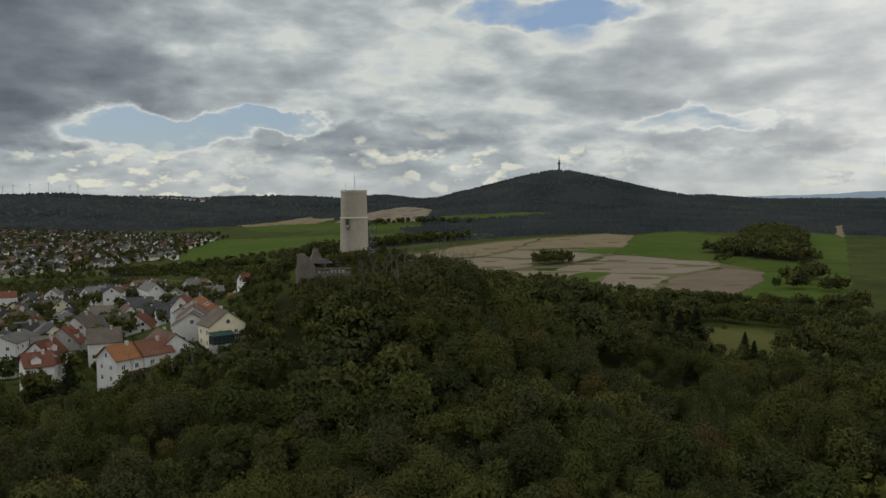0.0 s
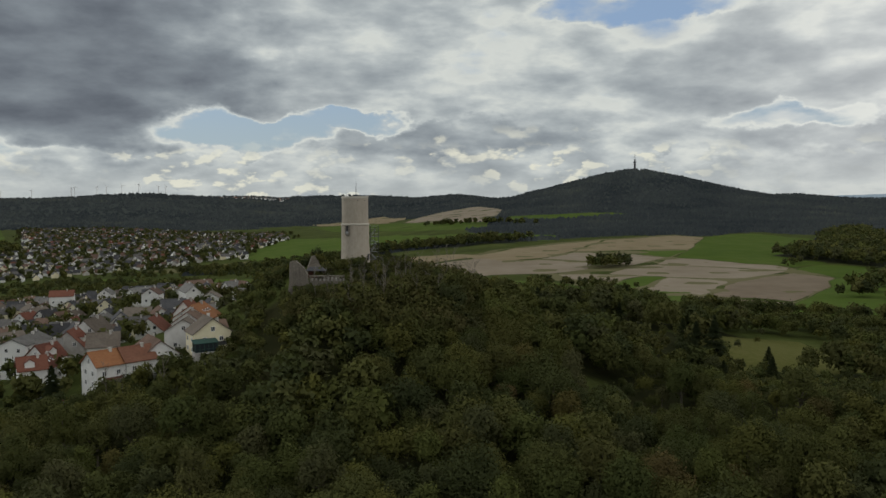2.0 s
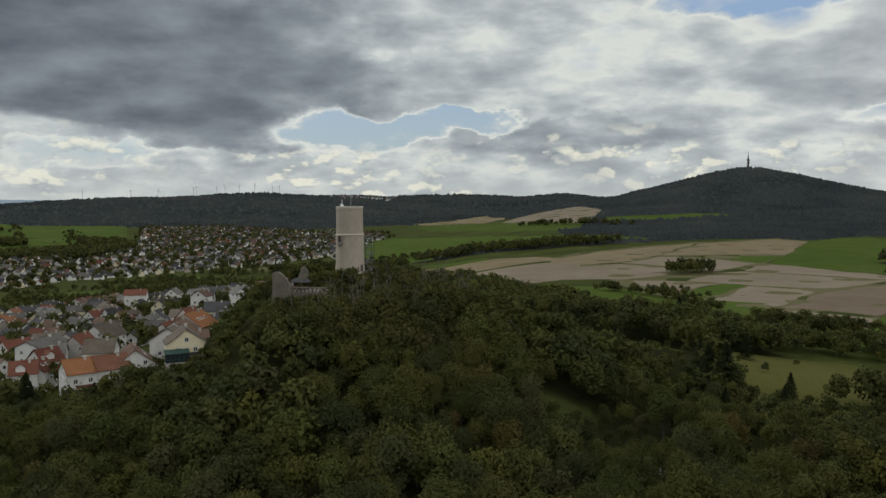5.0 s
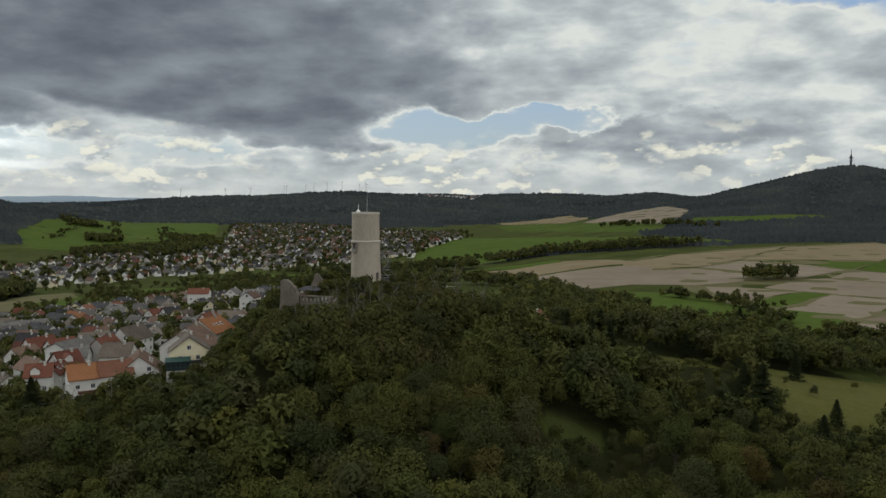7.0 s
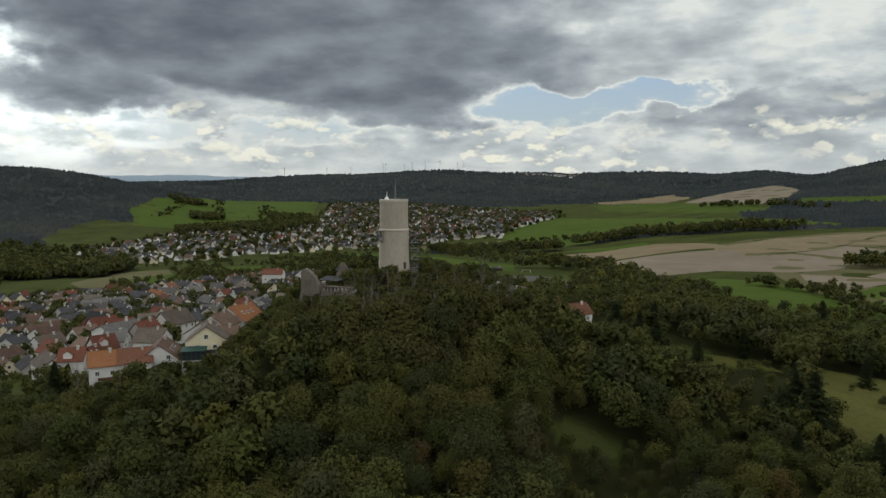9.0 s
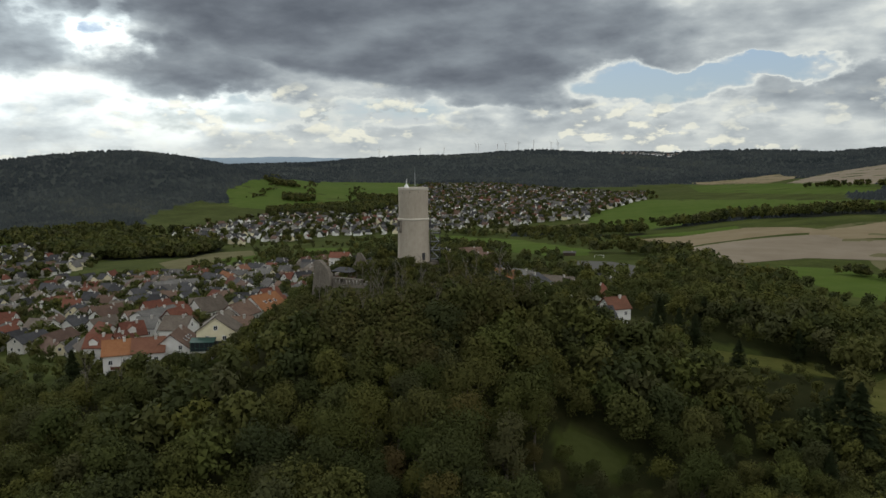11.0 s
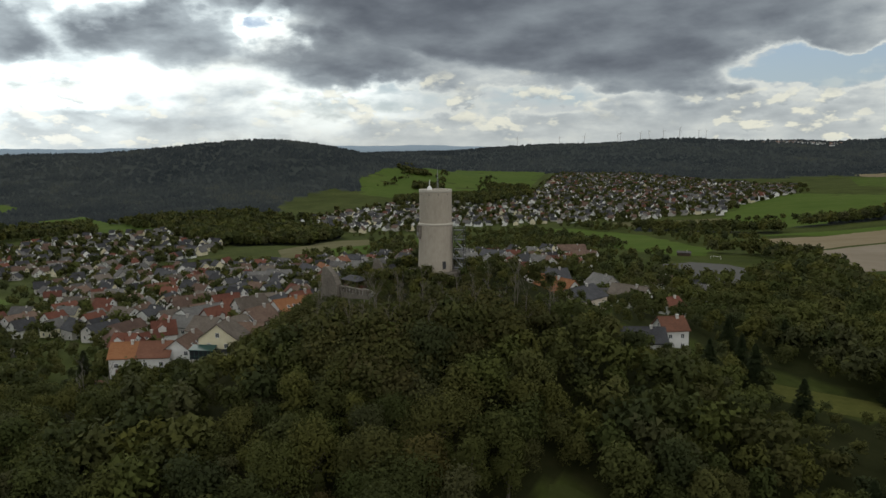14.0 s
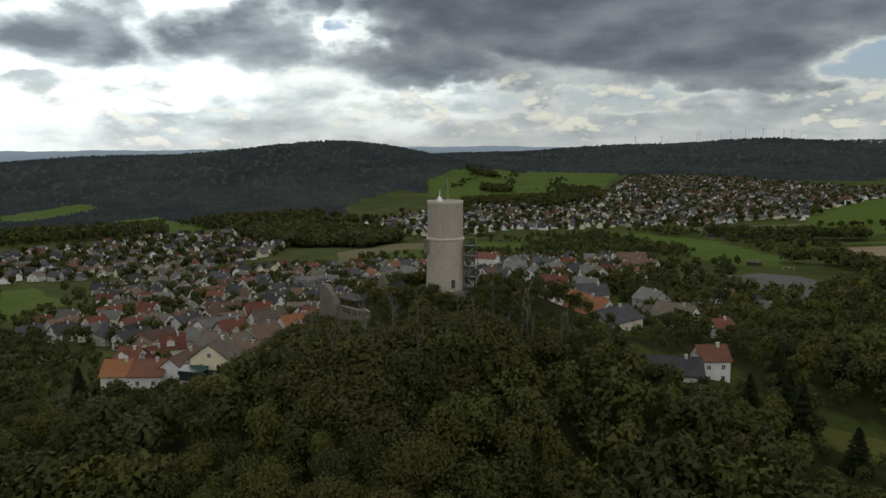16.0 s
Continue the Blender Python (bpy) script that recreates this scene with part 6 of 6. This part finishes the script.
def masonry(name, rows, parent, label="", soft=0.12):
    """Rough walling: boxes broken up and pushed about."""
    bm = bmesh.new()
    for row in rows:
        box(bm, *row)
    bmesh.ops.subdivide_edges(bm, edges=bm.edges[:], cuts=5, use_grid_fill=True)
    for v in bm.verts:
        n_ = noise.noise_vector(v.co * 0.9) * soft * 1.6 + noise.noise_vector(v.co * 3.1) * soft
        v.co += n_
    return part(name, bm, M_STONE, parent, label)


def ruined_wall():
    """The tall broken end of the curtain wall."""
    ob = thing("ruined_wall", pose(-10.2, -27.2, -8.9, 0, 0, 14) @ Matrix.Diagonal((1.2, 1.1, 1.0, 1.0)))
    bm = bmesh.new()
    outline = [(-2.2, 10.1), (-1.6, 10.6), (-0.6, 10.3), (0.2, 9.5), (1.0, 8.8), (1.6, 7.4), (2.2, 6.3)]
    n = len(outline)
    for s in (-0.9, 0.9):
        for px, pz in outline:
            bm.verts.new((px, s * (1.1 - 0.03 * pz), pz))
        for px, pz in outline:
            bm.verts.new((px * 1.25, s * 1.35, -2))
    bm.verts.ensure_lookup_table()
    v = bm.verts
    for i in range(n - 1):
        bm.faces.new((v[i], v[i + 1], v[n + i + 1], v[n + i]))
        bm.faces.new((v[2 * n + i + 1], v[2 * n + i], v[3 * n + i], v[3 * n + i + 1]))
        bm.faces.new((v[i + 1], v[i], v[2 * n + i], v[2 * n + i + 1]))
    bm.faces.new((v[0], v[n], v[3 * n], v[2 * n]))
    bm.faces.new((v[n - 1], v[3 * n - 1], v[4 * n - 1], v[2 * n - 1]))
    bmesh.ops.subdivide_edges(bm, edges=bm.edges[:], cuts=3, use_grid_fill=True)
    for w in bm.verts:
        w.co += noise.noise_vector(w.co * 0.8) * 0.25 + noise.noise_vector(w.co * 2.6) * 0.14
    part("masonry", bm, M_STONE, ob)
    tagged(ob, "tall broken grey stone curtain wall of the castle ruin", "ruin")


def terrace():
    """The walled terrace with a row of slits in its parapet."""
    ob = thing("castle_terrace", pose(-0.9, -20.8, -9.6, 0, 0, 8))
    masonry("retaining_wall", [(-7.2, 3.6, -4.6, 4.0, -3, 4.55)], ob, "grey stone retaining wall", 0.10)
    rows = [(-7.0, 3.5, -4.75, -4.25, 4.55, 5.0), (-7.1, 3.6, -4.85, -4.15, 6.25, 6.6)]
    x = -7.0
    while x < 3.5:
        rows.append((x, min(x + 0.52, 3.5), -4.75, -4.25, 4.98, 6.27))
        x += 1.22
    boxes("parapet", rows, M_STONE, ob, "grey stone parapet pierced by narrow slits", soft=0.03)
    boxes("paving", [(-6.9, 3.4, -4.2, 3.9, 4.7, 5.6)], M_GREYWALL, ob, "pale paved terrace")
    tagged(ob, "walled grey stone castle terrace above the trees", "terrace")


def pavilion():
    """A timber shelter with a dark hipped roof on the terrace."""
    ob = thing("pavilion", pose(-6.4, -22.4, -3.95, 0, 0, 8) @ Matrix.Scale(0.92, 4))
    for px, py in ((-2.9, -1.9), (2.9, -1.9), (-2.9, 1.9), (2.9, 1.9), (0, -1.9)):
        boxes("post", [(px - 0.12, px + 0.12, py - 0.12, py + 0.12, -0.3, 2.5)], M_TIMBER, ob)
    boxes("counter", [(-2.7, 2.7, -1.75, 1.75, 0, 0.95), (-2.8, 2.8, 0.6, 1.8, 0.95, 2.2)], M_BOARD, ob, "red-brown boarded timber sides", soft=0.03)
    v = [(-3.6, -2.6, 2.5), (3.6, -2.6, 2.5), (3.6, 2.6, 2.5), (-3.6, 2.6, 2.5), (-1.9, 0, 3.6), (1.9, 0, 3.6), (-3.6, -2.6, 2.35), (3.6, -2.6, 2.35), (3.6, 2.6, 2.35), (-3.6, 2.6, 2.35)]
    f = [(0, 1, 5, 4), (1, 2, 5), (2, 3, 4, 5), (3, 0, 4), (6, 9, 8, 7), (0, 6, 7, 1), (1, 7, 8, 2), (2, 8, 9, 3), (3, 9, 6, 0)]
    part("roof", mesh_of("roof", v, f, M_DARKROOF), None, ob)
    tagged(ob, "dark-roofed timber pavilion standing on the castle terrace", "pavilion")


def gatehouse():
    """A ruined gable with a slate lean-to behind it."""
    ob = thing("ruined_gable", pose(-10.2, -12.0, -6.7, 0, 0, 30) @ Matrix.Scale(1.12, 4))
    v = [(-2.6, -0.6, -2), (2.6, -0.6, -2), (2.3, -0.5, 3.2), (0.9, -0.45, 6.2), (-0.1, -0.45, 8.0), (-1.0, -0.45, 7.8), (-2.3, -0.5, 4.0)]
    n = len(v)
    v += [(x, -y, z) for x, y, z in v]
    f = [tuple(range(n)), tuple(range(2 * n - 1, n - 1, -1))] + [(i, n + i, n + (i + 1) % n, (i + 1) % n) for i in range(n)]
    bm = bmesh.new()
    me = mesh_of("gable", v, f, M_STONE)
    bm.from_mesh(me)
    bmesh.ops.triangulate(bm, faces=bm.faces[:])
    bmesh.ops.subdivide_edges(bm, edges=bm.edges[:], cuts=3, use_grid_fill=True)
    for w in bm.verts:
        w.co += noise.noise_vector(w.co * 0.8) * 0.2 + noise.noise_vector(w.co * 2.6) * 0.1
    part("gable", bm, M_STONE, ob)
    part("body", mesh_of("body", *gable_body(7.0, 4.6, 2.2, 5.4, 3.0), M_STONE), None, ob).matrix_local = pose(0.6, 4.2, 0, 0, 0, 90)
    part("roof", mesh_of("roof", *roof_slabs(7.0, 4.6, 2.2, 5.4, 0.3), M_DARKROOF), None, ob, "dark slate roof").matrix_local = pose(0.6, 4.2, 0, 0, 0, 90)
    tagged(ob, "ruined grey stone gable with a dark slate roofed building", "ruin")


def courtyard():
    ob = thing("courtyard_wall", pose(-4.6, -13.0, -5.5, 0, 0, 40))
    masonry("masonry", [(-5.5, 5.5, -0.6, 0.6, -2, 4.6)], ob, "", 0.16)
    tagged(ob, "low broken stone courtyard wall beside the keep", "ruin")
    court = thing("castle_court", pose(-9.0, -9.5, -9.0, 0, 0, 8))
    masonry("retaining_wall", [(-8.0, 7.5, -8.0, 8.5, -4, 5.2)], court, "grey stone retaining wall", 0.14)
    boxes("paving", [(-7.4, 6.9, -7.4, 7.9, 4.9, 5.45)], M_STONE, court, "gravelled court")
    tagged(court, "raised stone castle court between keep and terrace", "court")
    ring = thing("plinth_wall", pose(0, 0, 0, 0, 0, 0))
    bm = bmesh.new()
    lathe(bm, [(8.2, -7), (7.7, -1.6), (7.6, -0.75), (7.1, -0.72), (6.9, -1.0), (4.7, -0.9)], 56)
    for w in bm.verts:
        w.co += noise.noise_vector(w.co * 0.8) * 0.18
    part("masonry", bm, M_STONE, ring)
    tagged(ring, "round stone plinth wall at the foot of the keep", "wall")


def stair_tower():
    """The steel stair cage against the back of the keep."""
    ob = thing("stair_tower", pose(5.0, 4.1, -1.2, 0, 0, 39))
    w, top = 1.45, 12.6
    for px in (-w, w):
        for py in (-w, w):
            bm = bmesh.new()
            rod(bm, (px, py, -2), (px, py, top), 0.09, None, 6)
            part("post", bm, M_DARKSTEEL, ob)
    for i in range(5):
        z = 1.0 + i * 2.6
        boxes("landing", [(-w, w, -w, w, z, z + 0.14)], M_DARKSTEEL, ob)
        boxes("rail", [(-w, w, -w - 0.03, -w + 0.03, z + 1.0, z + 1.07), (-w, w, w - 0.03, w + 0.03, z + 1.0, z + 1.07), (w - 0.03, w + 0.03, -w, w, z + 1.0, z + 1.07)], M_STEEL, ob)
        s = 1 if i % 2 else -1
        for q in (-0.55, 0.55) if i < 4 else ():
            bm = bmesh.new()
            rod(bm, (-s * 1.2, q, z + 0.1), (s * 1.2, q, z + 2.6), 0.08, None, 5)
            part("stringer", bm, M_STEEL, ob)
        for j in range(11 if i < 4 else 0):
            f = (j + 0.5) / 11
            boxes("tread", [(-s * 1.2 + s * 2.4 * f - 0.13, -s * 1.2 + s * 2.4 * f + 0.13, -0.55, 0.55, z + 0.1 + 2.5 * f, z + 0.14 + 2.5 * f)], M_STEEL, ob)
    tagged(ob, "dark steel stair tower leaning against the round keep", "stairs")


def tower_top():
    ob = thing("antenna", pose(0.2, 0.6, 20.3, 0, 0, 20))
    bm = bmesh.new()
    for i in range(3):
        a = 2.094 * i
        rod(bm, (0.35 * math.cos(a), 0.35 * math.sin(a), 0), (0.06 * math.cos(a), 0.06 * math.sin(a), 5.6), 0.035, None, 5)
    for j in range(6):
        z, q = 0.6 + 0.85 * j, 0.33 - 0.045 * j
        for i in range(3):
            a, b = 2.094 * i, 2.094 * (i + 1)
            rod(bm, (q * math.cos(a), q * math.sin(a), z), (q * math.cos(b), q * math.sin(b), z + 0.5), 0.022, None, 4)
    part("lattice", bm, M_STEEL, ob)
    bm = bmesh.new()
    rod(bm, (0, 0, 5.5), (0, 0, 7.0), 0.03, 0.02, 5)
    part("whip", bm, M_STEEL, ob)
    tagged(ob, "thin grey lattice antenna on top of the keep", "antenna")
    ob = thing("signal_post", pose(-2.9, 0.3, 20.3, 0, 0, 0))
    bm = bmesh.new()
    lathe(bm, [(0.75, 0), (0.72, 1.0), (0.55, 1.5), (0.2, 1.85), (0.12, 1.95)], 20)
    part("housing", bm, M_FRAMES, ob, "white domed housing")
    bm = bmesh.new()
    rod(bm, (0, 0, 1.8), (0.1, 0, 3.5), 0.10, 0.07, 8)
    part("pole", bm, M_FRAMES, ob)
    tagged(ob, "white domed housing with a short pole on the keep", "signal post")


ruined_wall(), terrace(), pavilion(), gatehouse(), courtyard(), stair_tower(), tower_top()
